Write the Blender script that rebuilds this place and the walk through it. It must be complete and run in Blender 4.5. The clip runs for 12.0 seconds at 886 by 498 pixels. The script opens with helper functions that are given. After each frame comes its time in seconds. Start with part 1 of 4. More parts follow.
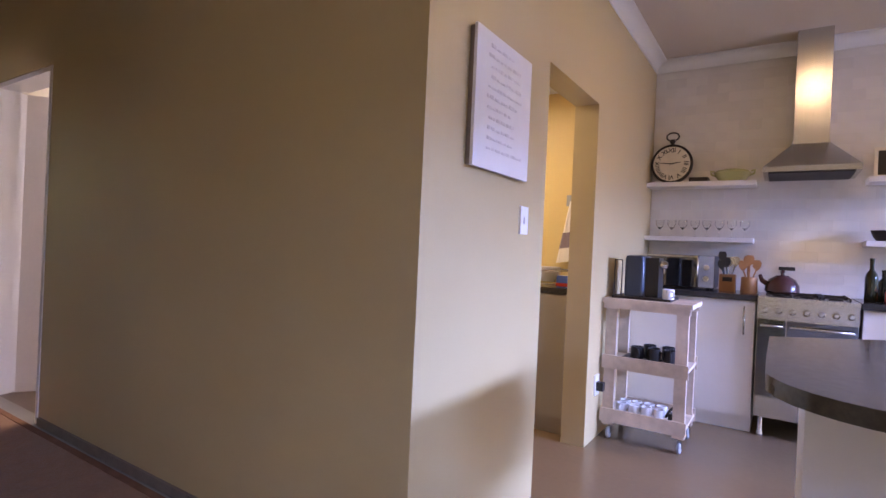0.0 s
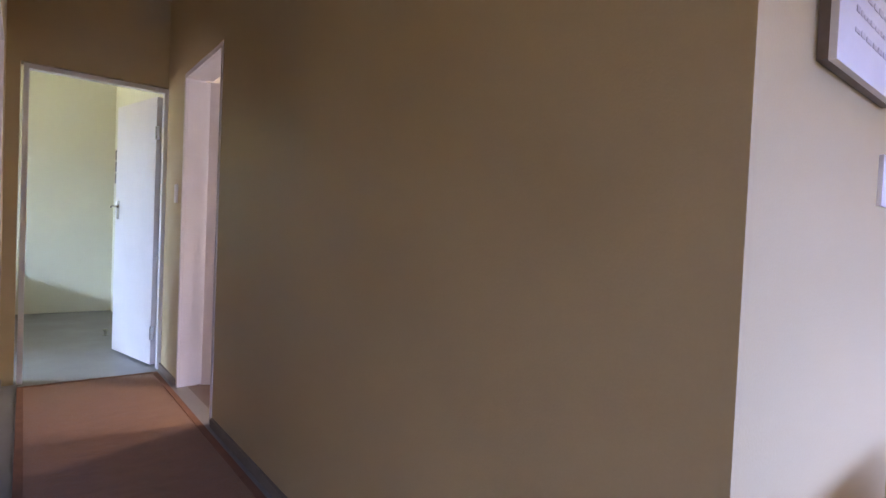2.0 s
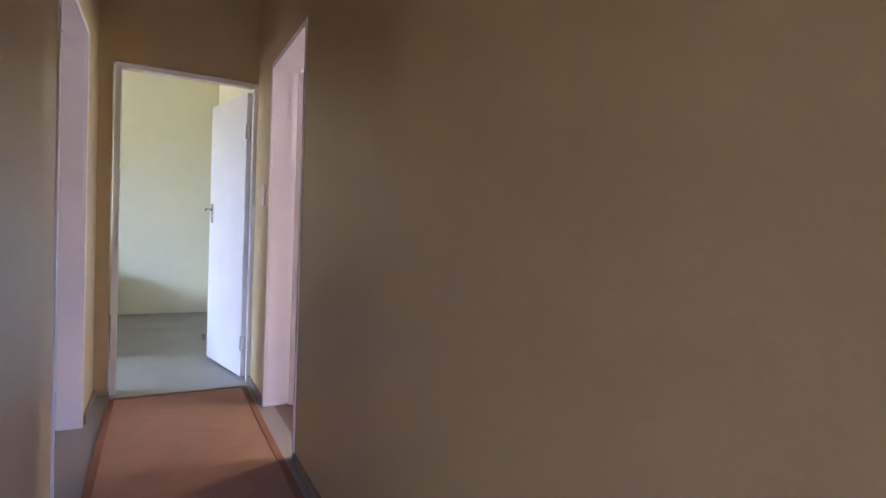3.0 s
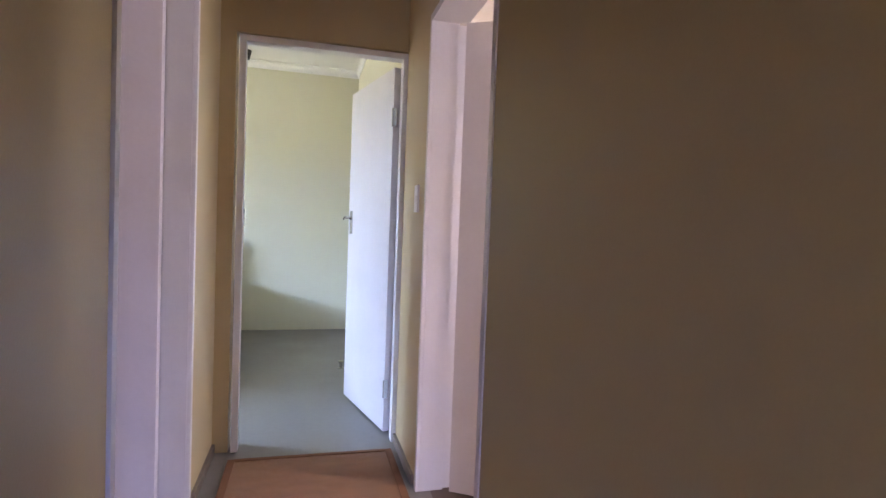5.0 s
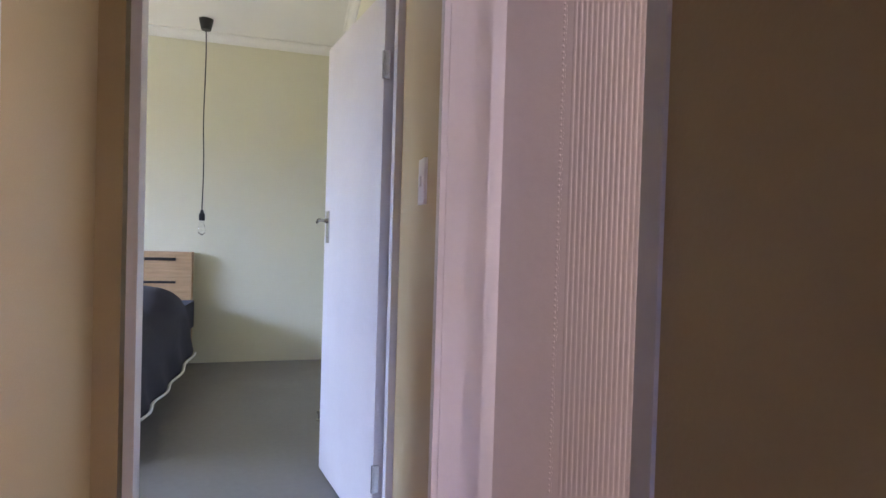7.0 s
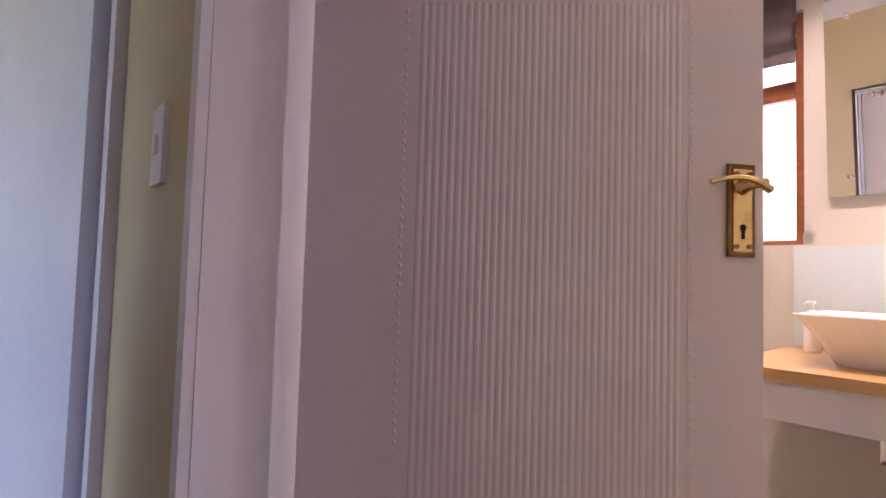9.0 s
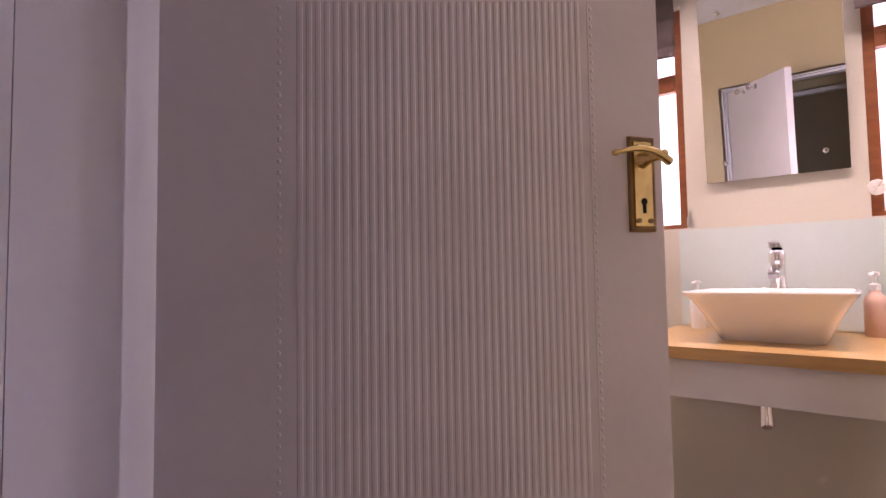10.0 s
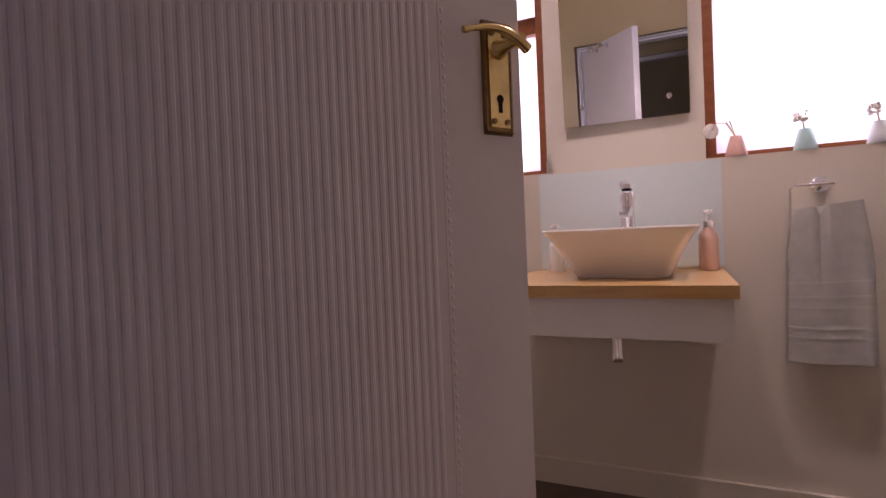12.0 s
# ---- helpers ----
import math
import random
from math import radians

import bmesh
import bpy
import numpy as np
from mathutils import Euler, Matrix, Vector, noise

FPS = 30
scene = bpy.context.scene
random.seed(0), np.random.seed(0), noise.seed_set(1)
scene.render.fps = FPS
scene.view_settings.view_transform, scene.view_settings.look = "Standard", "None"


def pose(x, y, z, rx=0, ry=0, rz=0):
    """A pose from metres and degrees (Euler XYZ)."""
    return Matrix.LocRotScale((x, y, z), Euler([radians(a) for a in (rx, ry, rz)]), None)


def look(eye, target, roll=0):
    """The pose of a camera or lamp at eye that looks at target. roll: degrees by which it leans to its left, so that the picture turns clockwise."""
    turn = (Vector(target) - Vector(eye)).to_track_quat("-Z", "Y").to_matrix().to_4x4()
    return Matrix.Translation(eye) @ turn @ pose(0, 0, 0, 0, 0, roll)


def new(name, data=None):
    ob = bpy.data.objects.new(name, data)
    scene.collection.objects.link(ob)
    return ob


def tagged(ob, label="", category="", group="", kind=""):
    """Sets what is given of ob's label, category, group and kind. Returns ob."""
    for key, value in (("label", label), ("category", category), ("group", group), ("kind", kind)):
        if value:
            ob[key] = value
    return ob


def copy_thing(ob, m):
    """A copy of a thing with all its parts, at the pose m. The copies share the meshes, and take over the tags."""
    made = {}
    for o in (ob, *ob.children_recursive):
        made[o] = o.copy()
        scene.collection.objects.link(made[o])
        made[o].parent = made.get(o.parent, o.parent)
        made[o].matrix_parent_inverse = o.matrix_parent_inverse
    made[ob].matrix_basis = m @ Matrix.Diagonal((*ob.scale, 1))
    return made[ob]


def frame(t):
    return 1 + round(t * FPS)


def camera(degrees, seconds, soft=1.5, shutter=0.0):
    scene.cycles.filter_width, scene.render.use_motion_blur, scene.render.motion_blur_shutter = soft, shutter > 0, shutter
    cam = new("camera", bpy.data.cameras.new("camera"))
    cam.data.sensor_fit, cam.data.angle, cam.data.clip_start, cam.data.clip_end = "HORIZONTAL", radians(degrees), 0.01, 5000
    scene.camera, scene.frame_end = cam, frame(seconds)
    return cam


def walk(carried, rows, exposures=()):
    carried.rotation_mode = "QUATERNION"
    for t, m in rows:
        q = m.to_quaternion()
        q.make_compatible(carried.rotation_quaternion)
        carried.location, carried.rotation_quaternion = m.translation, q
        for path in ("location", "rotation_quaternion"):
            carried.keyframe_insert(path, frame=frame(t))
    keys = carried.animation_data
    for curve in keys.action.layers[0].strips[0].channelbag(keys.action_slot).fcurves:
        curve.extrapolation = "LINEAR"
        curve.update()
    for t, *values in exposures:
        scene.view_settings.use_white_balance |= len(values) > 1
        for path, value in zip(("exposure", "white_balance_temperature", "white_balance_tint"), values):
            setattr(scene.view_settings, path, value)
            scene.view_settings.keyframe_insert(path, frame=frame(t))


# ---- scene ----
cam = camera(80.5, 12.0)
PATH = [
    (0, (-1.281, -0.916, 1.115), (0.398, 0.171, 1.111), 2.6),
    (0.5, (-1.145, -0.775, 1.097), (0.46, 0.418, 1.083), 2.6),
    (1, (-1.009, -0.644, 1.093), (0.498, 0.671, 1.068), 2.6),
    (1.5, (-0.896, -0.499, 1.074), (0.487, 0.945, 1.037), 2.5),
    (2, (-0.811, -0.317, 1.075), (0.44, 1.242, 1.026), 2.5),
    (2.5, (-0.651, -0.085, 1.112), (0.456, 1.58, 1.047), 2.6),
    (3, (-0.583, 0.176, 1.114), (0.374, 1.931, 1.043), 2.4),
    (3.5, (-0.55, 0.447, 1.125), (0.286, 2.262, 1.049), 2.4),
    (5.5, (-0.474, 1.506, 1.153), (-0.008, 3.449, 1.083), 1.8),
    (6, (-0.431, 1.77, 1.159), (0.029, 3.716, 1.097), 1.6),
    (6.5, (-0.379, 2.004, 1.124), (0.091, 3.948, 1.085), 1.8),
    (8.5, (-0.194, 2.649, 1.142), (0.855, 4.352, 1.164), 1.2),
    (9, (-0.199, 2.703, 1.095), (1.108, 4.213, 1.194), 1.7),
    (9.5, (-0.161, 2.737, 1.089), (1.293, 4.105, 1.21), -0.2),
    (10, (-0.125, 2.755, 1.073), (1.43, 4.008, 1.177), -0.9),
    (10.5, (-0.098, 2.76, 1.064), (1.537, 3.91, 1.144), -1.4),
    (11, (-0.076, 2.761, 1.049), (1.618, 3.824, 1.093), -1.6),
    (11.5, (-0.037, 2.777, 1.032), (1.715, 3.742, 1.038), -2.1),
    (12, (0.033, 2.797, 0.999), (1.843, 3.647, 0.966), -2.4),
]
walk(cam, [(t, look(eye, target, roll)) for t, eye, target, roll in PATH],
     exposures=[(0.0, 0.55, 7700, 27), (1.5, 0.5, 7300, 27), (3.5, 0.72, 7400, 30), (5.5, 0.6, 7200, 32), (6.6, 0.35, 7200, 35), (8.3, -0.08, 7100, 38), (9.5, -0.35, 7000, 39), (10.5, -0.7, 6900, 41), (12.0, -1.35, 6850, 44)])

# ---------- world, sun, window light ----------
world = bpy.data.worlds.new("world")
scene.world = world
world.use_nodes = True
sky = world.node_tree.nodes.new("ShaderNodeTexSky")
sky.sky_type = 'NISHITA'
sky.sun_disc = False
sky.sun_elevation = radians(48)
sky.sun_rotation = radians(347)
world.node_tree.links.new(sky.outputs[0], world.node_tree.nodes["Background"].inputs[0])
world.node_tree.nodes["Background"].inputs[1].default_value = 0.1
sun_data = bpy.data.lights.new("sun", 'SUN')
sun_data.energy, sun_data.angle, sun_data.color = 3.0, radians(0.5), (1, 0.95, 0.88)
sun = new("sun", sun_data)
sun.matrix_world = look((0, 0, 20), (3, -13, 5.5))


def window_light(name, place, aim, width, height, watts, color, spread=180):
    d = bpy.data.lights.new(name, 'AREA')
    d.shape, d.size, d.size_y, d.energy, d.color, d.spread = 'RECTANGLE', width, height, watts, color, radians(spread)
    ob = new(name, d)
    ob.matrix_world = look(place, aim)
    return ob


LAMP_Z = 2.685
# warm fill lamp low outside, added to warm the upper walls
window_light("warm_fill_glass_door", (-2.0, -6.8, 0.7), (0.1, 0, 1.6), 3.0, 1.2, 20, (1.0, 0.79, 0.50))
# sky stand-ins behind two assumed, unseen south openings
window_light("sky_glass_door", (-1.6, -6.3, 2.38), (0.5, 0, 0.7), 1.3, 0.36, 230, (0.27, 0.43, 1.0))
window_light("sky_kitchen_door", (1.9, -6.3, 2.38), (0.5, 0, 0.7), 2.2, 0.36, 980, (0.23, 0.40, 1.0))
# second added warm fill, low outside the kitchen opening
window_light("warm_fill_kitchen_door", (1.9, -6.3, 0.6), (1.2, 0, 1.9), 2.2, 0.9, 24, (1.0, 0.78, 0.40))
window_light("daylight_living", (-4.9, -1.35, 1.5), (0, -1.2, 1.0), 0.95, 0.8, 5.5, (1.0, 0.84, 0.62))
window_light("sky_bedroom", (-5.0, 5.6, 2.35), (-0.4, 6.0, 0.8), 2.2, 1.5, 930, (0.37, 0.62, 1.0))
# greenish fill lamp below the window, added to brighten upper wall and ceiling
window_light("green_fill_bedroom", (-5.0, 5.6, 0.35), (-0.6, 5.9, 2.6), 2.2, 0.7, 90, (0.92, 1.0, 0.72))
window_light("daylight_left_room", (-3.95, 1.9, 1.5), (0, 3.0, 1.2), 1.1, 1.1, 12, (0.80, 0.73, 1.0))
window_light("daylight_bath_wide", (2.33, 2.2, 1.7), (0, 2.2, 1.7), 0.95, 0.8, 34, (0.80, 0.86, 1.0))
window_light("daylight_bath_narrow", (2.33, 3.58, 1.7), (0, 3.58, 1.7), 0.5, 0.8, 18, (0.80, 0.86, 1.0))
# fill lamp added under the scullery ceiling to brighten the room
window_light("scullery_fill_light", (1.5, 0.85, 2.26), (1.5, 0.85, 0), 0.25, 0.25, 15, (1.0, 0.88, 0.66))
for y in (-1.1, -2.3):
    window_light("kitchen_downlight", (1.7, y, LAMP_Z), (1.7, y, 0), 0.08, 0.08, 5, (1.0, 0.74, 0.44))
for y in (2.45, 3.2):
    window_light("bath_downlight", (1.6, y, 2.53), (1.6, y, 0), 0.08, 0.08, 13, (1.0, 0.92, 0.84), 115)


# ---------- materials ----------
def material(name, color, rough=0.6, metal=0.0, scale=6.0, vary=0.12, bump=0.0, fine=90.0, stretch=(1, 1, 1),
             random_vary=0.0, gloss_vary=0.0, transmission=0.0, ior=1.45, coat=0.0, sheen=0.0):
    m = bpy.data.materials.new(name)
    m.use_nodes = True
    nt = m.node_tree
    p = nt.nodes["Principled BSDF"]
    p.inputs["Metallic"].default_value = metal
    p.inputs["Roughness"].default_value = rough
    p.inputs["Transmission Weight"].default_value = transmission
    p.inputs["IOR"].default_value = ior
    p.inputs["Coat Weight"].default_value = coat
    p.inputs["Sheen Weight"].default_value = sheen
    co = nt.nodes.new("ShaderNodeTexCoord")
    mp = nt.nodes.new("ShaderNodeMapping")
    mp.inputs["Scale"].default_value = stretch
    nt.links.new(co.outputs["Object"], mp.inputs[0])
    big, small = nt.nodes.new("ShaderNodeTexNoise"), nt.nodes.new("ShaderNodeTexNoise")
    big.inputs["Scale"].default_value, small.inputs["Scale"].default_value = scale, fine
    big.inputs["Detail"].default_value, small.inputs["Detail"].default_value = 4, 3
    nt.links.new(mp.outputs[0], big.inputs[0])
    nt.links.new(mp.outputs[0], small.inputs[0])
    mix = nt.nodes.new("ShaderNodeMix")
    mix.data_type = 'FLOAT'
    mix.inputs[0].default_value = 0.3
    nt.links.new(big.outputs[0], mix.inputs[2])
    nt.links.new(small.outputs[0], mix.inputs[3])
    ramp = nt.nodes.new("ShaderNodeMapRange")
    ramp.inputs[1].default_value, ramp.inputs[2].default_value = 0.25, 0.75
    ramp.inputs[3].default_value, ramp.inputs[4].default_value = 1 - vary, 1 + vary
    nt.links.new(mix.outputs[0], ramp.inputs[0])
    factor = ramp.outputs[0]
    if random_vary:
        info = nt.nodes.new("ShaderNodeObjectInfo")
        r2 = nt.nodes.new("ShaderNodeMapRange")
        r2.inputs[3].default_value, r2.inputs[4].default_value = 1 - random_vary, 1 + random_vary
        nt.links.new(info.outputs["Random"], r2.inputs[0])
        mu = nt.nodes.new("ShaderNodeMath")
        mu.operation = 'MULTIPLY'
        nt.links.new(factor, mu.inputs[0])
        nt.links.new(r2.outputs[0], mu.inputs[1])
        factor = mu.outputs[0]
    vm = nt.nodes.new("ShaderNodeVectorMath")
    vm.operation = 'SCALE'
    vm.inputs[0].default_value = color
    nt.links.new(factor, vm.inputs["Scale"])
    nt.links.new(vm.outputs[0], p.inputs["Base Color"])
    if gloss_vary:
        r3 = nt.nodes.new("ShaderNodeMapRange")
        r3.inputs[1].default_value, r3.inputs[2].default_value = 0.3, 0.7
        r3.inputs[3].default_value, r3.inputs[4].default_value = max(rough - gloss_vary, 0.02), rough + gloss_vary
        nt.links.new(big.outputs[0], r3.inputs[0])
        nt.links.new(r3.outputs[0], p.inputs["Roughness"])
    if bump:
        b = nt.nodes.new("ShaderNodeBump")
        b.inputs["Strength"].default_value, b.inputs["Distance"].default_value = bump, 0.004
        nt.links.new(small.outputs[0], b.inputs["Height"])
        nt.links.new(b.outputs[0], p.inputs["Normal"])
    return m


PAINT_HALL = material("khaki_cream_wall_paint", (0.50, 0.388, 0.205), 0.42, vary=0.05, scale=1.6, bump=0.12, fine=160, gloss_vary=0.05)
PAINT_BED = material("pale_olive_wall_paint", (0.64, 0.61, 0.46), 0.6, vary=0.04, scale=1.5, bump=0.12, fine=160)
PAINT_BATH = material("beige_wall_paint", (0.61, 0.57, 0.49), 0.4, vary=0.05, scale=1.5, bump=0.1, fine=160)
PAINT_WHITE_ROOM = material("white_wall_paint", (0.72, 0.70, 0.68), 0.6, vary=0.04, scale=2, bump=0.1, fine=160)
PAINT_SCULLERY = material("yellow_wall_paint", (0.66, 0.50, 0.22), 0.5, vary=0.04, scale=2, bump=0.1, fine=160)
CEILING = material("white_ceiling_paint", (0.74, 0.73, 0.70), 0.7, vary=0.03, scale=2, bump=0.06)
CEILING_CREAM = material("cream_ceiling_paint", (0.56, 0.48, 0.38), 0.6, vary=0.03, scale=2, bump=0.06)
GLOSS_WHITE = material("white_enamel_paint", (0.72, 0.70, 0.69), 0.35, vary=0.05, scale=5, bump=0.06, fine=60)
DOOR_WHITE = material("white_door_enamel", (0.70, 0.66, 0.65), 0.38, vary=0.06, scale=4, bump=0.08, fine=50)
SKIRT_GREY = material("grey_brown_skirting_paint", (0.20, 0.16, 0.13), 0.5, vary=0.2, scale=12, bump=0.1)
SCREED_BROWN = material("polished_brown_screed", (0.17, 0.115, 0.07), 0.22, vary=0.10, scale=1.3, bump=0.02, fine=30, gloss_vary=0.04)
SCREED_GREY = material("polished_grey_screed", (0.20, 0.185, 0.17), 0.4, vary=0.16, scale=2.0, bump=0.03, fine=30, gloss_vary=0.1)
BATH_FLOOR = material("dark_floor_tile", (0.10, 0.065, 0.05), 0.4, vary=0.25, scale=5)
RUG = material("rust_brown_woven_rug", (0.27, 0.12, 0.045), 0.95, vary=0.22, scale=9, bump=0.9, fine=260, stretch=(1, 2.5, 1), sheen=0.2)
RUG_EDGE = material("dark_brown_rug_binding", (0.21, 0.092, 0.045), 0.95, vary=0.2, scale=14, bump=0.8, fine=300)
TILE = material("white_glazed_tile", (0.66, 0.62, 0.56), 0.08, vary=0.03, scale=8, bump=0.02, fine=10, random_vary=0.04, coat=0.3)
GROUT = material("pale_grout", (0.65, 0.61, 0.55), 0.35, vary=0.1, bump=0.3)
STEEL = material("brushed_stainless_steel", (0.55, 0.54, 0.52), 0.27, 1.0, vary=0.07, scale=3, fine=120, stretch=(1, 12, 1))
CHROME = material("chrome", (0.82, 0.82, 0.83), 0.06, 1.0, vary=0.03)
BRASS = material("aged_brass", (0.74, 0.56, 0.24), 0.24, 1.0, vary=0.25, scale=30, bump=0.1)
BRASS_DARK = material("tarnished_brass", (0.30, 0.19, 0.085), 0.42, 1.0, vary=0.3, scale=60, bump=0.2)
BLACK_GLASS = material("black_oven_glass", (0.012, 0.012, 0.013), 0.06, vary=0.1, coat=1.0, ior=2.0)
BLACK = material("black_plastic", (0.018, 0.018, 0.02), 0.4, vary=0.15, bump=0.05)
DARK = material("dark_void", (0.01, 0.01, 0.01), 0.9, vary=0.1)
BLUE_BLACK = material("dark_slate_blue_plastic", (0.035, 0.05, 0.075), 0.3, vary=0.1)
GRANITE = material("dark_granite", (0.035, 0.033, 0.032), 0.14, vary=0.6, scale=60, fine=240, gloss_vary=0.05)
ISLAND_TOP = material("brown_grey_granite", (0.07, 0.057, 0.043), 0.16, vary=0.35, scale=50, fine=240, gloss_vary=0.04)
CABINET = material("white_cabinet_laminate", (0.72, 0.69, 0.65), 0.35, vary=0.03, scale=4)
CABINET_BEIGE = material("beige_cabinet_laminate", (0.36, 0.31, 0.23), 0.45, vary=0.06, scale=4)
PALLET = material("whitewashed_pallet_wood", (0.60, 0.49, 0.40), 0.75, vary=0.34, scale=5, bump=0.4, fine=22, stretch=(1, 1, 1), random_vary=0.12)
OAK = material("warm_oak_top", (0.56, 0.34, 0.13), 0.3, vary=0.2, scale=7, bump=0.1, fine=60, stretch=(9, 1, 9), coat=0.25)
PINE = material("headboard_wood", (0.42, 0.25, 0.13), 0.5, vary=0.25, scale=6, bump=0.15, fine=50, stretch=(1, 9, 9))
WOOD_RED = material("red_brown_window_timber", (0.26, 0.085, 0.03), 0.35, vary=0.28, scale=8, bump=0.2, fine=60, stretch=(6, 1, 6))
WOOD = material("utensil_wood", (0.36, 0.17, 0.065), 0.55, vary=0.2, scale=14, bump=0.15)
CERAMIC = material("white_glazed_ceramic", (0.84, 0.83, 0.83), 0.08, vary=0.02, coat=0.4)
BEDDING = material("charcoal_navy_bedding", (0.024, 0.024, 0.04), 0.9, vary=0.2, scale=12, bump=0.5, fine=240, sheen=0.04)
PIPING = material("white_cotton_piping", (0.75, 0.74, 0.72), 0.9, vary=0.05)
TOWEL = material("grey_cotton_towel", (0.46, 0.46, 0.43), 0.97, vary=0.16, scale=22, bump=1.0, fine=420, sheen=0.3)
TOWEL_BAND = material("grey_towel_woven_band", (0.54, 0.54, 0.51), 0.8, vary=0.1, scale=22, bump=0.5, fine=300)
TEATOWEL = material("white_tea_towel", (0.72, 0.68, 0.62), 0.9, vary=0.08, bump=0.4)
TEATOWEL_BAND = material("mauve_tea_towel_band", (0.22, 0.17, 0.20), 0.9, vary=0.1, bump=0.4)
BLIND = material("mauve_brown_blind_fabric", (0.115, 0.085, 0.085), 0.9, vary=0.15, bump=0.5, fine=300)
PINK = material("pale_pink_ceramic", (0.70, 0.42, 0.36), 0.45, vary=0.05)
PEACH = material("peach_soap_plastic", (0.66, 0.43, 0.34), 0.35, vary=0.06, scale=20)
MINT = material("mint_green_ceramic", (0.36, 0.55, 0.56), 0.45, vary=0.05)
PALE_BLUE = material("pale_blue_ceramic", (0.58, 0.63, 0.66), 0.45, vary=0.05)
CREAM = material("cream_board_face", (0.74, 0.72, 0.69), 0.6, vary=0.05, scale=8)
CREAM_WARM = material("cream_clock_face", (0.66, 0.58, 0.45), 0.6, vary=0.1, scale=14)
INK = material("faded_grey_ink", (0.64, 0.61, 0.59), 0.8, vary=0.25, scale=40)
IRON = material("dark_cast_iron", (0.028, 0.022, 0.02), 0.5, 0.3, vary=0.3, scale=30, bump=0.1)
KETTLE = material("dark_plum_enamel", (0.055, 0.022, 0.025), 0.2, vary=0.1, coat=0.4)
RED = material("red_enamel", (0.42, 0.03, 0.02), 0.2, vary=0.05, coat=0.4)
PACKET_BLUE = material("blue_printed_packet", (0.06, 0.12, 0.38), 0.35, vary=0.1, scale=30)
OLIVE = material("pale_green_glaze", (0.40, 0.42, 0.22), 0.2, vary=0.1)
GREY_TILE = material("grey_appliance_plastic", (0.30, 0.31, 0.32), 0.35, vary=0.05)
PLASTIC_WHITE = material("white_switch_plastic", (0.80, 0.79, 0.78), 0.3, vary=0.02)
BOTTLE = material("dark_bottle_glass", (0.015, 0.02, 0.012), 0.08, vary=0.1, coat=0.5)
FOAM = material("dried_white_flower", (0.82, 0.78, 0.72), 0.95, vary=0.2, scale=60, bump=0.6)
STRAW = material("straw_stem", (0.50, 0.38, 0.22), 0.8, vary=0.2)
EARTH = material("garden_earth", (0.11, 0.12, 0.05), 0.95, vary=0.4, scale=3, bump=0.5)
OUTSIDE_WALL = material("outside_plaster", (0.55, 0.50, 0.42), 0.8, vary=0.1)


def glass_material(name, color, rough):
    m = bpy.data.materials.new(name)
    m.use_nodes = True
    p = m.node_tree.nodes["Principled BSDF"]
    p.inputs["Base Color"].default_value = (*color, 1)
    p.inputs["Roughness"].default_value = rough
    p.inputs["Transmission Weight"].default_value = 1.0
    p.inputs["IOR"].default_value = 1.45
    return m


GLASS = glass_material("clear_glass", (0.96, 0.97, 0.96), 0.02)
SPLASH = material("pale_mint_back_painted_glass", (0.60, 0.68, 0.67), 0.22, vary=0.03, coat=0.5)
MIRROR = material("silvered_mirror", (0.88, 0.89, 0.87), 0.015, 1.0, vary=0.01)
FROST = bpy.data.materials.new("frosted_window_glass")
FROST.use_nodes = True
nt = FROST.node_tree
tr = nt.nodes.new("ShaderNodeBsdfTranslucent")
tr.inputs[0].default_value = (0.95, 0.93, 0.95, 1)
fr_mix = nt.nodes.new("ShaderNodeMixShader")
fr_mix.inputs[0].default_value = 0.12
gl = nt.nodes.new("ShaderNodeBsdfGlossy")
gl.inputs["Roughness"].default_value = 0.35
nt.links.new(tr.outputs[0], fr_mix.inputs[1])
nt.links.new(gl.outputs[0], fr_mix.inputs[2])
nt.links.new(fr_mix.outputs[0], nt.nodes["Material Output"].inputs[0])


# ---------- mesh helpers ----------
def mesh_from(name, bm, mat, smooth=False, bevel=0.0, segments=2):
    if bevel:
        edges = [e for e in bm.edges if len(e.link_faces) == 2 and e.calc_face_angle(0) > 0.6]
        bmesh.ops.bevel(bm, geom=edges, offset=bevel, segments=segments, profile=0.5, affect='EDGES')
    bmesh.ops.recalc_face_normals(bm, faces=bm.faces)
    me = bpy.data.meshes.new(name)
    bm.to_mesh(me)
    bm.free()
    me.materials.append(mat)
    if smooth:
        for p in me.polygons:
            p.use_smooth = True
        me.set_sharp_from_angle(angle=radians(40))
    return me


def add_box(bm, a, b):
    v = [bm.verts.new((x, y, z)) for x in (a[0], b[0]) for y in (a[1], b[1]) for z in (a[2], b[2])]
    for q in ((0, 1, 3, 2), (4, 6, 7, 5), (0, 4, 5, 1), (2, 3, 7, 6), (0, 2, 6, 4), (1, 5, 7, 3)):
        bm.faces.new([v[k] for k in q])


def boxes(name, spans, mat, parent=None, bevel=0.0, smooth=False):
    bm = bmesh.new()
    for a, b in spans:
        add_box(bm, a, b)
    ob = new(name, mesh_from(name, bm, mat, smooth or bevel > 0, bevel))
    if parent:
        ob.parent = parent
    return ob


def box(name, a, b, mat, parent=None, bevel=0.003):
    return boxes(name, [(a, b)], mat, parent, bevel)


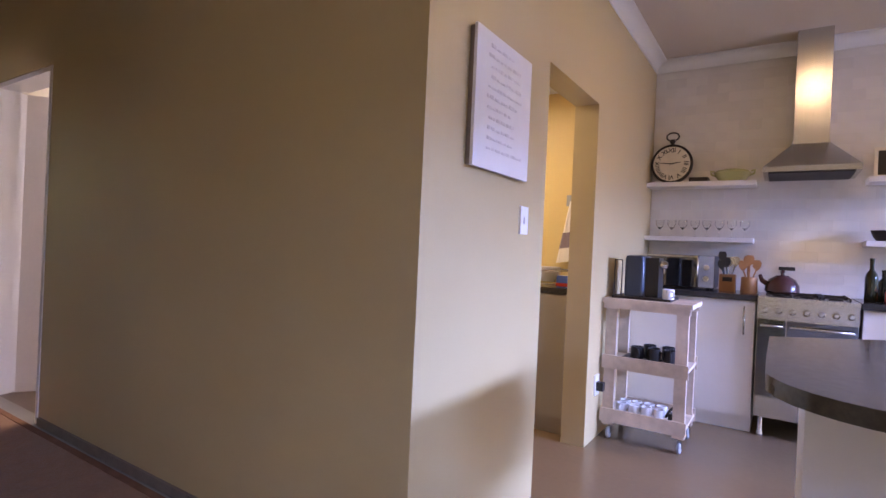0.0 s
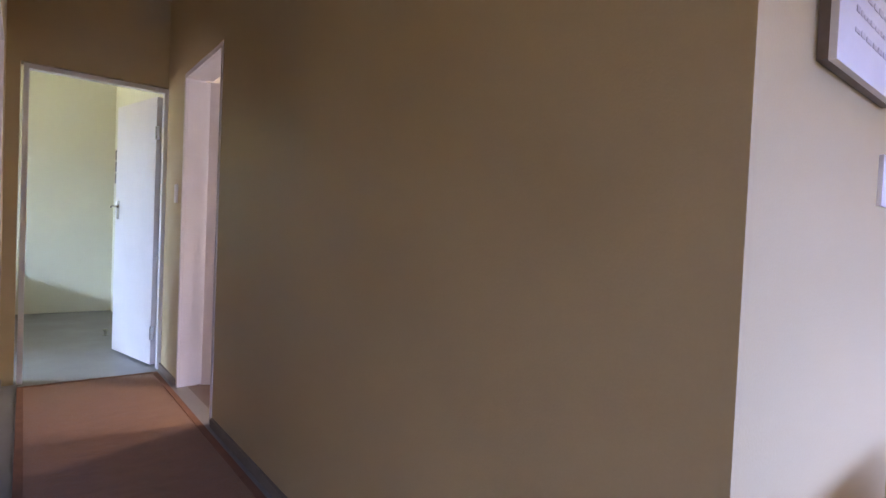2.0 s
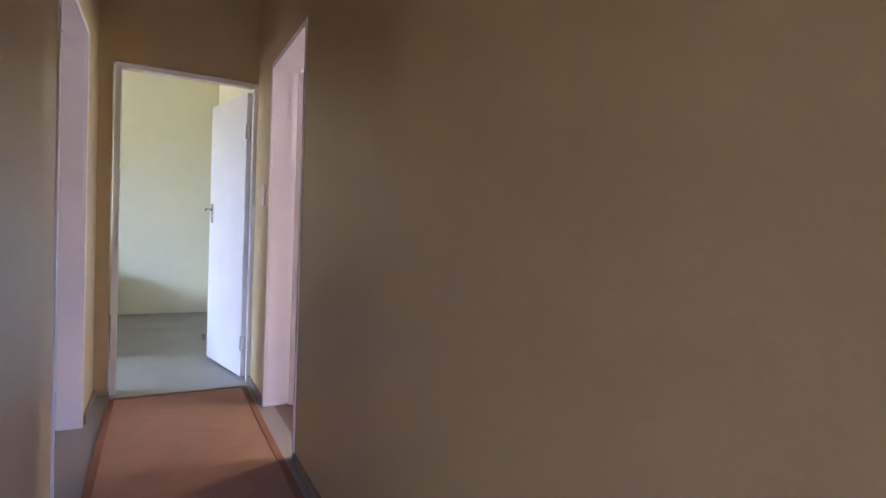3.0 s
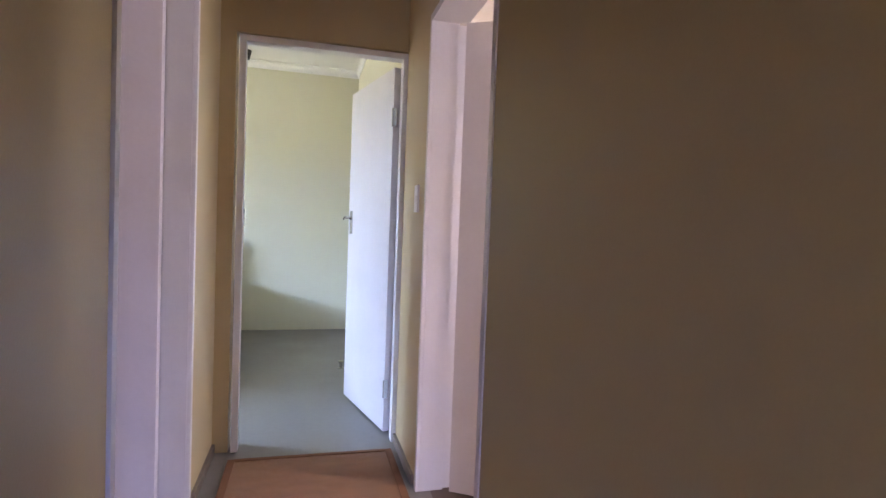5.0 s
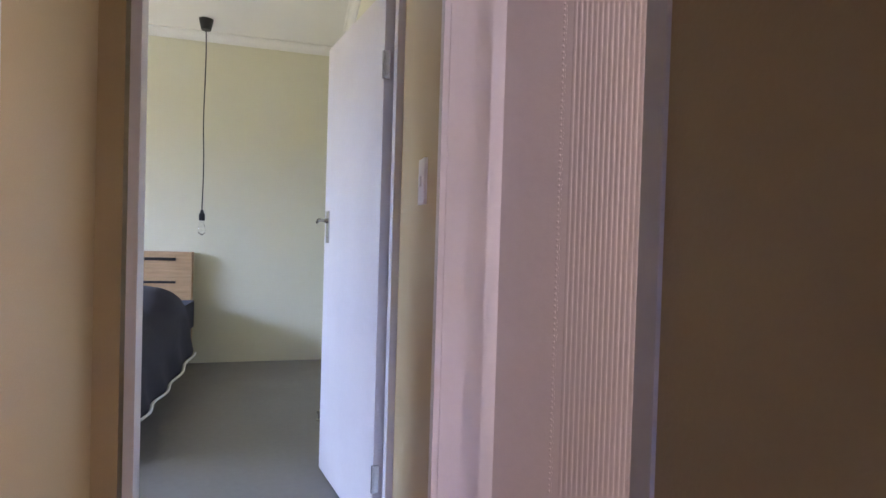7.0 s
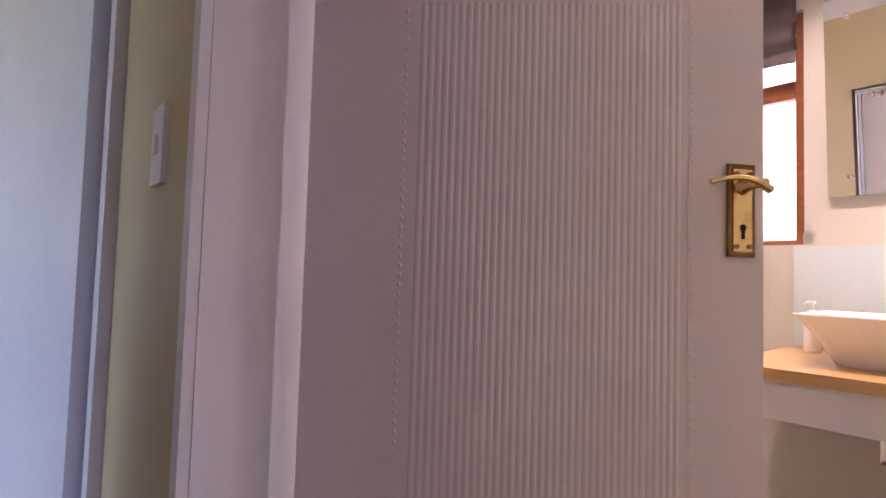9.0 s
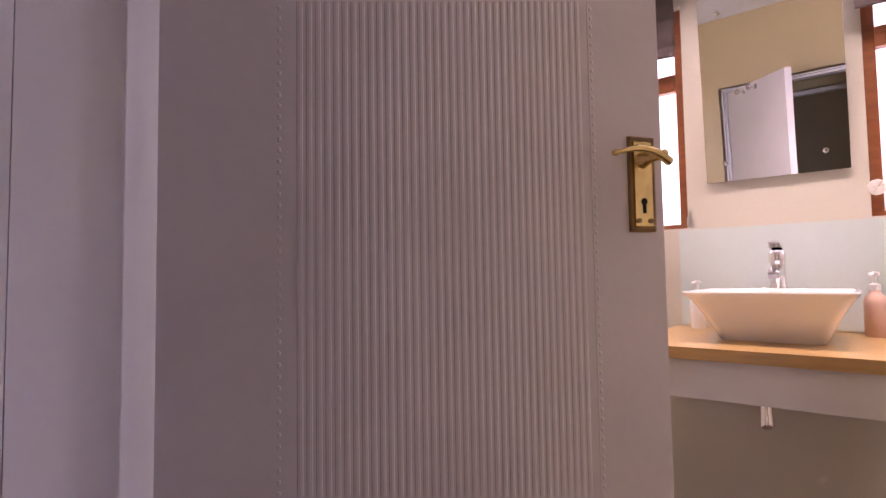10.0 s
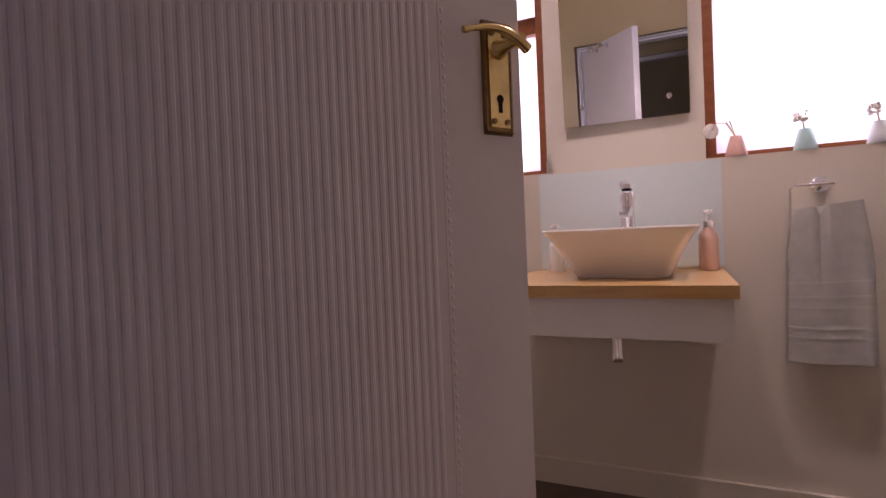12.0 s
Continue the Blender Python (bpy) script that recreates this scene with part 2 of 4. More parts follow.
def lathe(name, profile, mat, parent=None, at=(0, 0, 0), turn=(0, 0, 0), sides=24):
    """A turned shape from (radius, height) pairs."""
    bm = bmesh.new()
    rings = []
    for r, z in profile:
        if r < 1e-5:
            rings.append([bm.verts.new((0, 0, z))])
        else:
            rings.append([bm.verts.new((r * math.cos(2 * math.pi * k / sides), r * math.sin(2 * math.pi * k / sides), z)) for k in range(sides)])
    for lo, hi in zip(rings, rings[1:]):
        for k in range(sides):
            q = []
            for v in (lo[k % len(lo)], lo[(k + 1) % len(lo)], hi[(k + 1) % len(hi)], hi[k % len(hi)]):
                if v not in q:
                    q.append(v)
            if len(q) > 2:
                bm.faces.new(q)
    for ring in (rings[0], rings[-1]):
        if len(ring) > 2:
            bm.faces.new(ring)
    ob = new(name, mesh_from(name, bm, mat, True))
    ob.matrix_basis = pose(*at, *turn)
    if parent:
        ob.parent = parent
    return ob


def tube(name, points, radius, mat, parent=None, taper=None, closed=False):
    cu = bpy.data.curves.new(name, 'CURVE')
    cu.dimensions, cu.bevel_depth, cu.bevel_resolution, cu.use_fill_caps = '3D', radius, 3, True
    sp = cu.splines.new('POLY')
    sp.points.add(len(points) - 1)
    for k, p in enumerate(points):
        sp.points[k].co = (*p, 1)
        sp.points[k].radius = taper[k] if taper else 1
    sp.use_cyclic_u = closed
    cu.materials.append(mat)
    tmp = bpy.data.objects.new(name, cu)
    me = bpy.data.meshes.new_from_object(tmp)
    bpy.data.objects.remove(tmp)
    for p in me.polygons:
        p.use_smooth = True
    ob = new(name, me)
    if parent:
        ob.parent = parent
    return ob


def loft(name, rings, mat, parent=None, smooth=True, cap=True):
    """Skin between rings of equal length."""
    bm = bmesh.new()
    vs = [[bm.verts.new(p) for p in ring] for ring in rings]
    n = len(vs[0])
    for lo, hi in zip(vs, vs[1:]):
        for k in range(n):
            bm.faces.new((lo[k], lo[(k + 1) % n], hi[(k + 1) % n], hi[k]))
    if cap:
        bm.faces.new(vs[0][::-1])
        bm.faces.new(vs[-1])
    ob = new(name, mesh_from(name, bm, mat, smooth))
    if parent:
        ob.parent = parent
    return ob


def rounded_ring(cx, cy, hx, hy, r, z, steps=6):
    out = []
    for sx, sy, a0 in ((1, 1, 0), (-1, 1, 90), (-1, -1, 180), (1, -1, 270)):
        for k in range(steps + 1):
            a = radians(a0 + 90 * k / steps)
            out.append((cx + sx * (hx - r) + r * math.cos(a), cy + sy * (hy - r) + r * math.sin(a), z))
    return out


def thing(name, label, category, at=(0, 0, 0), rz=0.0, group=""):
    e = new(name)
    e.matrix_basis = pose(*at, 0, 0, rz)
    e.empty_display_size = 0.05
    return tagged(e, label, category, group)


def structure(ob, label, category):
    return tagged(ob, label, category, kind="structure")


def wall_along_y(name, x0, x1, y0, y1, z1, mat, holes=(), label="", z0=0.0):
    """Holes: (from y, to y, from z, to z)."""
    spans, at = [], y0
    for a, b, lo, hi in sorted(holes):
        spans.append(((x0, at, z0), (x1, a, z1)))
        if lo > z0:
            spans.append(((x0, a, z0), (x1, b, lo)))
        if hi < z1:
            spans.append(((x0, a, hi), (x1, b, z1)))
        at = b
    spans.append(((x0, at, z0), (x1, y1, z1)))
    return structure(boxes(name, spans, mat), label or "plain painted plaster wall", "wall")


def wall_along_x(name, y0, y1, x0, x1, z1, mat, holes=(), label="", z0=0.0):
    spans, at = [], x0
    for a, b, lo, hi in sorted(holes):
        spans.append(((at, y0, z0), (a, y1, z1)))
        if lo > z0:
            spans.append(((a, y0, z0), (b, y1, lo)))
        if hi < z1:
            spans.append(((a, y0, hi), (b, y1, z1)))
        at = b
    spans.append(((at, y0, z0), (x1, y1, z1)))
    return structure(boxes(name, spans, mat), label or "plain painted plaster wall", "wall")


# ---------- plan ----------
TOP = 3.0
LIV = 2.70            # ceiling of living room, kitchen, hall
BED = 2.84
XR = 3.24             # cooker wall
HALL_L = -0.917
BATH_N, BATH_F = 2.655, 3.445      # rough bathroom opening along y
BED_Y = 3.985
T = 0.12
XB = 2.16             # basin wall

structure(box("ground", (-60, -60, -0.4), (60, 60, -0.2), EARTH, bevel=0), "bare garden earth around the house", "ground")
structure(box("floor_kitchen", (-4.3, -4.75, -0.2), (3.5, 0.14, 0), SCREED_BROWN, bevel=0), "polished brown cement floor of the kitchen and living area", "floor")
structure(boxes("floor_hall", [((-4.3, 0.14, -0.2), (0.0, 4.085, 0)), ((0.0, BATH_N, -0.2), (0.06, BATH_F, 0)), ], SCREED_GREY), "grey cement floor of the passage", "floor")
structure(box("floor_bedroom", (-4.0, 4.09, -0.2), (0.4, 7.3, -0.003), SCREED_GREY, bevel=0), "polished grey cement bedroom floor", "floor")
structure(box("floor_bathroom", (0.06, 1.6, -0.2), (2.5, 4.2, 0), BATH_FLOOR, bevel=0), "dark bathroom floor", "floor")
structure(box("floor_scullery", (0.06, 0.14, -0.2), (3.5, 1.6, 0), SCREED_BROWN, bevel=0), "brown cement scullery floor", "floor")

# passage's right wall and its end towards the kitchen
wall_along_y("wall_hall_right", 0.0, T, 0.0, 4.09, TOP, PAINT_HALL, [(BATH_N - 0.03, BATH_F + 0.03, 0, 2.07)], "khaki cream painted passage wall with a bathroom doorway")
wall_along_x("wall_kitchen", 0.0, 0.14, T, XR, TOP, PAINT_HALL, [(0.964, 1.72, 0, 1.985)], "khaki cream kitchen wall with an open doorway to the scullery")
wall_along_y("wall_hall_left", HALL_L - T, HALL_L, 1.0, 4.09, TOP, PAINT_HALL, [(2.54, 3.47, 0, 2.07)], "khaki cream painted passage wall with a doorway")
wall_along_x("wall_hall_end", BED_Y, BED_Y + 0.105, HALL_L, 0.0, TOP, PAINT_HALL, [(-0.845, 0.022 - 0.022, 0, 2.07)], "khaki cream wall over the bedroom door")
wall_along_x("wall_living_north", 1.0, 1.14, -4.3, HALL_L - T, TOP, PAINT_HALL)
wall_along_y("wall_living_west", -4.3, -4.15, -4.75, 1.0, TOP, PAINT_HALL, [(-2.4, -0.7, 0.0, 2.1)], "living room wall with a glazed door")
# both openings are assumed, placed to let the sky lamps in
wall_along_x("wall_living_south", -4.75, -4.6, -4.15, XR, TOP, PAINT_HALL, [(-2.9, -0.7, 0, 2.1), (0.9, 3.0, 0.0, 2.1)], "unseen living room wall with two openings added for daylight")
wall_along_y("wall_range", XR, XR + 0.15, -4.75, 1.6, TOP, PAINT_HALL, label="kitchen wall behind the cooker")
wall_along_y("wall_bedroom_right", 0.03, 0.18, 4.09, 7.14, TOP, PAINT_BED)
wall_along_x("wall_bedroom_far", 7.127, 7.28, -3.9, 0.18, TOP, PAINT_BED, label="pale olive painted bedroom wall")
wall_along_y("wall_bedroom_left", -3.9, -3.75, 1.14, 7.127, TOP, PAINT_BED, [(1.35, 2.45, 0.9, 2.1), (4.7, 6.5, 0.7, 1.8)], "outer wall with two windows")
wall_along_x("wall_bedroom_near", BED_Y, BED_Y + 0.105, -3.75, HALL_L - T, TOP, PAINT_BED)
wall_along_x("wall_bath_far", 4.0, 4.09, T, XB + 0.2, TOP, PAINT_BATH)
wall_along_x("wall_bath_near", 1.5, 1.62, T, XR, TOP, PAINT_BATH)
wall_along_y("wall_scullery_east", 2.42, 2.52, 0.14, 1.5, TOP, PAINT_SCULLERY, label="yellow painted scullery wall")
bath_wall = wall_along_y("wall_basin", XB, XB + 0.2, 1.62, 4.0, TOP, PAINT_BATH, [(1.72, 2.73, 1.25, 2.18), (3.31, 3.86, 1.25, 2.18)], "beige bathroom wall with two windows")
structure(box("ledge", (2.125, 1.62, 0.0), (XB, 4.0, 1.25), PAINT_BATH, bevel=0.004), "beige boxed lower wall forming a ledge", "ledge")

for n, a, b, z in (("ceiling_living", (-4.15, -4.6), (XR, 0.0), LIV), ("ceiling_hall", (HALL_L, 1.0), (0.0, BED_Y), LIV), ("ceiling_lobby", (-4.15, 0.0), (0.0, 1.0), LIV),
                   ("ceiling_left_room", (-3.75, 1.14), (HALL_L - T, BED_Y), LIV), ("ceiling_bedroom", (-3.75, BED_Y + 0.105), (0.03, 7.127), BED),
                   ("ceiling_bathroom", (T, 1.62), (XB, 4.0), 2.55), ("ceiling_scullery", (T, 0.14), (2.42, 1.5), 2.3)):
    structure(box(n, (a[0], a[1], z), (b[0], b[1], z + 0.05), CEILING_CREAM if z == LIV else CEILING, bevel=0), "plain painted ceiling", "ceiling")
structure(box("roof", (-4.4, -4.9, TOP), (3.6, 7.4, TOP + 0.15), OUTSIDE_WALL, bevel=0), "flat roof slab", "roof")


def cornice(name, a, b, inward, z, size=0.085):
    """A coved cornice along a wall from a to b; inward points off the wall."""
    a, b, n = Vector((*a, 0)), Vector((*b, 0)), Vector((*inward, 0))
    section = [(0, -size), (0.012, -size), (0.014, -size * 0.86)]
    section += [(0.014 + (size - 0.028) * (1 - math.cos(radians(t))), -size * 0.86 + size * 0.72 * math.sin(radians(t))) for t in range(15, 91, 15)]
    section += [(size - 0.012, -0.012), (size, -0.01), (size, 0), (0, 0)]
    rings = [[tuple(p + n * u + Vector((0, 0, z + w))) for u, w in section] for p in (a, b)]
    return structure(loft(name, rings, CEILING), "white coved plaster cornice", "cornice")


cornice("cornice_kitchen", (0.0, 0.0), (XR, 0.0), (0, -1), LIV)
cornice("cornice_range", (XR, 0.0), (XR, -4.6), (-1, 0), LIV)
cornice("cornice_bedroom_far", (-3.75, 7.127), (0.03, 7.127), (0, -1), BED, 0.07)
cornice("cornice_bedroom_right", (0.03, BED_Y + 0.11), (0.03, 7.127), (-1, 0), BED, 0.07)

SK = 0.045
structure(boxes("baseboard_hall", [((-0.014, 0.0, 0), (0, BATH_N - 0.05, SK)), ((-0.014, BATH_F + 0.05, 0), (0, BED_Y, SK)),
                                   ((HALL_L, 1.0, 0), (HALL_L + 0.014, 2.5, SK)), ((HALL_L, 3.5, 0), (HALL_L + 0.014, BED_Y, SK))], SKIRT_GREY, bevel=0.003),
          "low grey-brown painted skirting", "baseboard")
structure(box("baseboard_bathroom", (2.108, 1.62, 0), (2.125, 4.0, 0.1), PAINT_BATH, bevel=0.004), "beige painted skirting", "baseboard")


# ---------- doors ----------
def door_frame(name, at, rz, w, depth, label):
    """A pressed frame round an opening w wide along local x; local y runs into the wall; y=0 is the passage face."""
    e = structure(thing(name, label, "door frame", at, rz), label, "door frame")
    h, f = 2.03, 0.03
    boxes("architrave", [((-f, -0.005, 0), (0.0, 0.01, h + f)), ((w, -0.005, 0), (w + f, 0.01, h + f)), ((0.0, -0.005, h), (w, 0.01, h + f))], GLOSS_WHITE, e, 0.006)
    t = 0.02
    boxes("jamb", [((-t, 0.011, 0), (0.0, depth - 0.045, h)), ((w, 0.011, 0), (w + t, depth - 0.045, h)), ((-t, 0.011, h), (w + t, depth - 0.045, h + t))], GLOSS_WHITE, e, 0.003)
    boxes("rebate", [((-t, depth - 0.044, 0), (-0.013, depth, h)), ((w + 0.013, depth - 0.044, 0), (w + t, depth, h)), ((-t, depth - 0.044, h + 0.013), (w + t, depth, h + t))], GLOSS_WHITE, e, 0.002)
    return e


# local x along +y needs a turn of 90; local y then points to -x, so the bathroom frame is turned the other way
door_frame("door_frame", (0, 3.43, 0), -90, 0.775, 0.162, "white enamelled steel door frame of the bathroom")
door_frame("door_frame", (HALL_L, 2.585, 0), 90, 0.85, 0.15, "white enamelled steel door frame off the passage")
door_frame("door_frame", (-0.80, BED_Y, 0), 0, 0.775, 0.105, "white enamelled steel door frame of the bedroom")


def lever_handle(parent, x, z, side, plate=None, lever=None, toward=-1, fancy=True):
    """Plate and lever on the face y=0 of a leaf; side -1 stands off towards -y; toward: the way the lever points along x."""
    plate, lever = plate or BRASS, lever or BRASS
    y = side
    if fancy:
        box("handle_backplate", (x - 0.0235, min(0, y * 0.004), z - 0.075), (x + 0.0235, max(0, y * 0.004), z + 0.075), BRASS_DARK, parent, 0.0015)
        bm = bmesh.new()
        for k in range(11):
            for zz in (z - 0.0735, z + 0.0695):
                add_box(bm, (x - 0.0222 + k * 0.0041, min(y * 0.003, y * 0.008), zz), (x - 0.0197 + k * 0.0041, max(y * 0.003, y * 0.008), zz + 0.004))
        for k in range(36):
            for xx in (x - 0.023, x + 0.020):
                add_box(bm, (xx, min(y * 0.003, y * 0.007), z - 0.0725 + k * 0.0041), (xx + 0.003, max(y * 0.003, y * 0.007), z - 0.070 + k * 0.0041))
        rope = new("plate_rope_border", mesh_from("plate_rope_border", bm, BRASS_DARK))
        rope.parent = parent
        box("handle_plate", (x - 0.0165, min(y * 0.004, y * 0.008), z - 0.066), (x + 0.0165, max(y * 0.004, y * 0.008), z + 0.066), plate, parent, 0.003)
        for dx in (-0.011, 0.011):
            for dz in (-0.058, 0.058):
                lathe("screw", [(0.0, 0.0), (0.0042, 0.0), (0.0035, 0.0025), (0.0, 0.003)], BRASS_DARK, parent, (x + dx, y * 0.008, z + dz), (90 if y < 0 else -90, 0, 0), 10)
        lathe("keyhole", [(0.0, 0.0), (0.0055, 0.0), (0.0055, 0.0006), (0, 0.0006)], DARK, parent, (x, y * 0.0082, z - 0.028), (90 if y < 0 else -90, 0, 0), 14)
        box("keyhole_slot", (x - 0.003, min(y * 0.008, y * 0.0088), z - 0.046), (x + 0.003, max(y * 0.008, y * 0.0088), z - 0.03), DARK, parent, 0)
    else:
        box("handle_plate", (x - 0.02, min(0, y * 0.006), z - 0.075), (x + 0.02, max(0, y * 0.006), z + 0.075), plate, parent, 0.002)
    zl = z + (0.037 if fancy else 0.03)
    lathe("lever_boss", [(0.0, 0.0), (0.014, 0.0), (0.011, 0.008), (0.007, 0.018), (0.007, 0.05), (0.0, 0.05)], lever, parent, (x, y * 0.006, zl), (90 if y < 0 else -90, 0, 0), 18)
    # a swept scroll: thick over the boss, dipping to a thin, slightly lifted tip
    pts, tap = [], []
    n = 20
    for k in range(n + 1):
        u = k / n
        rise = 0.008 * math.sin(math.pi * u * 1.15) - 0.010 * (1 - u) ** 2
        pts.append((x + toward * (-0.013 + 0.100 * u), y * (0.05 + 0.004 * math.sin(u * 3.1)), zl + rise))
        tap.append(1.25 - 0.75 * u + (0.25 if k >= n - 1 else 0))
    tube("lever", pts, 0.0058, lever, parent, tap)


def ribbed_door(at, rz, w, label, ribs=True, inset=0.0):
    """Leaf with its visible face at local y=0, hinged at x=0, thickness towards +y."""
    e = structure(thing("door", label, "door", at, rz), label, "door")
    box("leaf", (inset, 0.0, 0.012), (w, 0.038, 2.02), DOOR_WHITE, e, 0.0025)
    if ribs:
        bm = bmesh.new()
        lo, hi, n = 0.180, 0.602, 37
        p = (hi - lo) / n
        for k in range(n):
            a = lo + k * p
            ring = [(a + 0.0008, 0.0006), (a + p * 0.24, -0.0007), (a + p * 0.5, -0.0011), (a + p * 0.76, -0.0007), (a + p - 0.0008, 0.0006)]
            for (x0, y0), (x1, y1) in zip(ring, ring[1:]):
                bm.faces.new([bm.verts.new(q) for q in ((x0, y0, 0.14), (x1, y1, 0.14), (x1, y1, 1.90), (x0, y0, 1.90))])
        ob = new("ribbed_panel", mesh_from("ribbed_panel", bm, DOOR_WHITE))
        ob.parent = e
        bm = bmesh.new()
        for x in (0.161, 0.620):
            add_box(bm, (x - 0.006, -0.0008, 0.13), (x + 0.006, 0.002, 1.91))
            for k in range(128):
                z = 0.134 + k * 0.0139
                bmesh.ops.create_icosphere(bm, subdivisions=1, radius=0.0031, matrix=Matrix.Translation((x, -0.0004, z)) @ Matrix.Diagonal((1, 0.45, 1.5, 1)))
        ob = new("beaded_moulding", mesh_from("beaded_moulding", bm, DOOR_WHITE))
        ob.parent = e
    return e


ang = math.degrees(math.atan2(-0.39, 0.62))
bath_door = ribbed_door((0.112, 3.400, 0), ang, 0.747, "white enamelled ribbed door standing half open", inset=0.027)
lever_handle(bath_door, 0.704, 1.212, -1)
for u in (0.27, 0.42):
    k = lathe("coat_knob", [(0, 0), (0.018, 0), (0.016, 0.004), (0.006, 0.008), (0.006, 0.028), (0.017, 0.036), (0.019, 0.046), (0.012, 0.055), (0, 0.056)], CHROME, bath_door, (u, 0.0382, 1.985), (-90, 0, 0))

left_door = ribbed_door((HALL_L - 0.107, 3.428, 0), 180 - 2, 0.83, "white enamelled door standing half open", ribs=False)

bed_ang = math.degrees(math.atan2(0.69, -0.165))
bed_door = structure(thing("door", "plain white painted door standing open into the bedroom", "door", (-0.052, 4.10, 0), bed_ang), "plain white painted door standing open into the bedroom", "door")
box("leaf", (0.0, -0.04, 0.012), (0.715, 0.0, 2.02), DOOR_WHITE, bed_door, 0.0025)
lever_handle(bed_door, 0.655, 1.173, 1, STEEL, STEEL, -1, fancy=False)
box("lock_edge_plate", (0.7151, -0.03, 1.10), (0.7165, -0.01, 1.24), STEEL, bed_door, 0)
for z in (0.25, 1.75):
    box("hinge", (-0.006, -0.02, z - 0.05), (0.004, 0.006, z + 0.05), STEEL, bed_door, 0.002)


# ---------- windows ----------
def bath_window(name, y0, y1, label):
    e = structure(thing(name, label, "window", (XB + 0.03, 0, 0)), label, "window")
    f, z0, z1 = 0.035, 1.25, 2.18
    boxes("frame", [((0, y0, z0), (0.05, y1, z0 + 0.022)), ((0, y0, z1 - f), (0.05, y1, z1)), ((0, y0, z0 + 0.022), (0.05, y0 + f, z1 - f)), ((0, y1 - f, z0 + 0.022), (0.05, y1, z1 - f))], WOOD_RED, e, 0.003)
    box("transom", (-0.012, y0 + f, 1.835), (0.05, y1 - f, 1.905), WOOD_RED, e, 0.004)
    for a, b in ((z0 + 0.022, 1.835), (1.905, z1 - f)):
        p = box("pane", (0.02, y0 + f, a), (0.024, y1 - f, b), FROST, e, 0)
        p.visible_shadow = False
    return e


bath_window("window_1", 1.72, 2.73, "red-brown timber window with frosted panes")
bath_window("window_2", 3.31, 3.86, "narrow red-brown timber window with frosted panes")


def plain_window(name, axis, at, a, b, z0, z1, label):
    e = structure(thing(name, label, "window"), label, "window")
    f = 0.05

    def span(u0, u1, w0, w1, d0, d1):
        return ((at + d0, u0, w0), (at + d1, u1, w1)) if axis == "x" else ((u0, at + d0, w0), (u1, at + d1, w1))
    m = (a + b) / 2
    boxes("frame", [span(a, b, z0, z0 + f, 0, 0.05), span(a, b, z1 - f, z1, 0, 0.05), span(a, a + f, z0 + f, z1 - f, 0, 0.05),
                    span(b - f, b, z0 + f, z1 - f, 0, 0.05), span(m - f / 2, m + f / 2, z0 + f, z1 - f, 0, 0.05)], GLOSS_WHITE, e, 0.003)
    for u0, u1 in ((a + f, m - f / 2), (m + f / 2, b - f)):
        p = boxes("pane", [span(u0, u1, z0 + f, z1 - f, 0.02, 0.024)], GLASS, e)
        p.visible_shadow = False
    return e


plain_window("window_3", "x", -3.83, 4.7, 6.5, 0.7, 1.8, "white framed bedroom window")
plain_window("window_4", "x", -3.83, 1.35, 2.45, 0.9, 2.1, "white framed window of a side room")
plain_window("window_5", "x", -4.23, -2.4, -0.7, 0.0, 2.1, "white framed glazed living room door")
# window_6 and window_7 are unseen, added to fill the assumed south openings
plain_window("window_6", "y", -4.69, -2.9, -0.7, 0.0, 2.1, "unseen white framed glazed door added to let daylight in")

plain_window("window_7", "y", -4.69, 0.9, 3.0, 0.0, 2.1, "unseen white framed glazed door added on the kitchen side")

# ---------- passage things ----------
def runner():
    bm = bmesh.new()
    x0, x1, y0, y1, nx, ny = -0.825, -0.045, 0.25, 3.865, 14, 60
    grid = [[bm.verts.new((x0 + (x1 - x0) * i / nx, y0 + (y1 - y0) * j / ny + (0.012 * i / nx if j == ny else 0),
                           0.009 + 0.0025 * noise.noise((i * 0.35, j * 0.35, 3)))) for i in range(nx + 1)] for j in range(ny + 1)]
    for j in range(ny):
        for i in range(nx):
            bm.faces.new((grid[j][i], grid[j][i + 1], grid[j + 1][i + 1], grid[j + 1][i]))
    r = bmesh.ops.extrude_face_region(bm, geom=bm.faces[:])
    for v in r["geom"]:
        if isinstance(v, bmesh.types.BMVert):
            v.co.z = 0.0005
    rug = new("runner_rug", mesh_from("runner_rug", bm, RUG, True))
    boxes("bound_edge", [((x0 - 0.002, y0, 0.0005), (x0 + 0.03, y1, 0.0135)), ((x1 - 0.03, y0, 0.0005), (x1 + 0.002, y1, 0.0135)), ((x0 + 0.0305, y1 - 0.02, 0.0005), (x1 - 0.0305, y1 + 0.004, 0.0135))], RUG_EDGE, rug, 0.003)
    return tagged(rug, "rust-brown woven runner on the passage floor", "rug")


runner()


def light_switch(at, rz, label, h=0.115):
    e = thing("light_switch", label, "light switch", at, rz, "light switches")
    box("plate", (-0.036, -0.009, -h / 2), (0.036, 0.0, h / 2), PLASTIC_WHITE, e, 0.003)
    box("rocker", (-0.009, -0.014, -0.014), (0.009, -0.0085, 0.014), PLASTIC_WHITE, e, 0.002)
    return e


light_switch((0.735, 0.0, 1.245), 0, "white plastic light switch on the kitchen wall")
light_switch((0.0, 3.622, 1.286), -90, "white plastic light switch on the passage wall", 0.124)


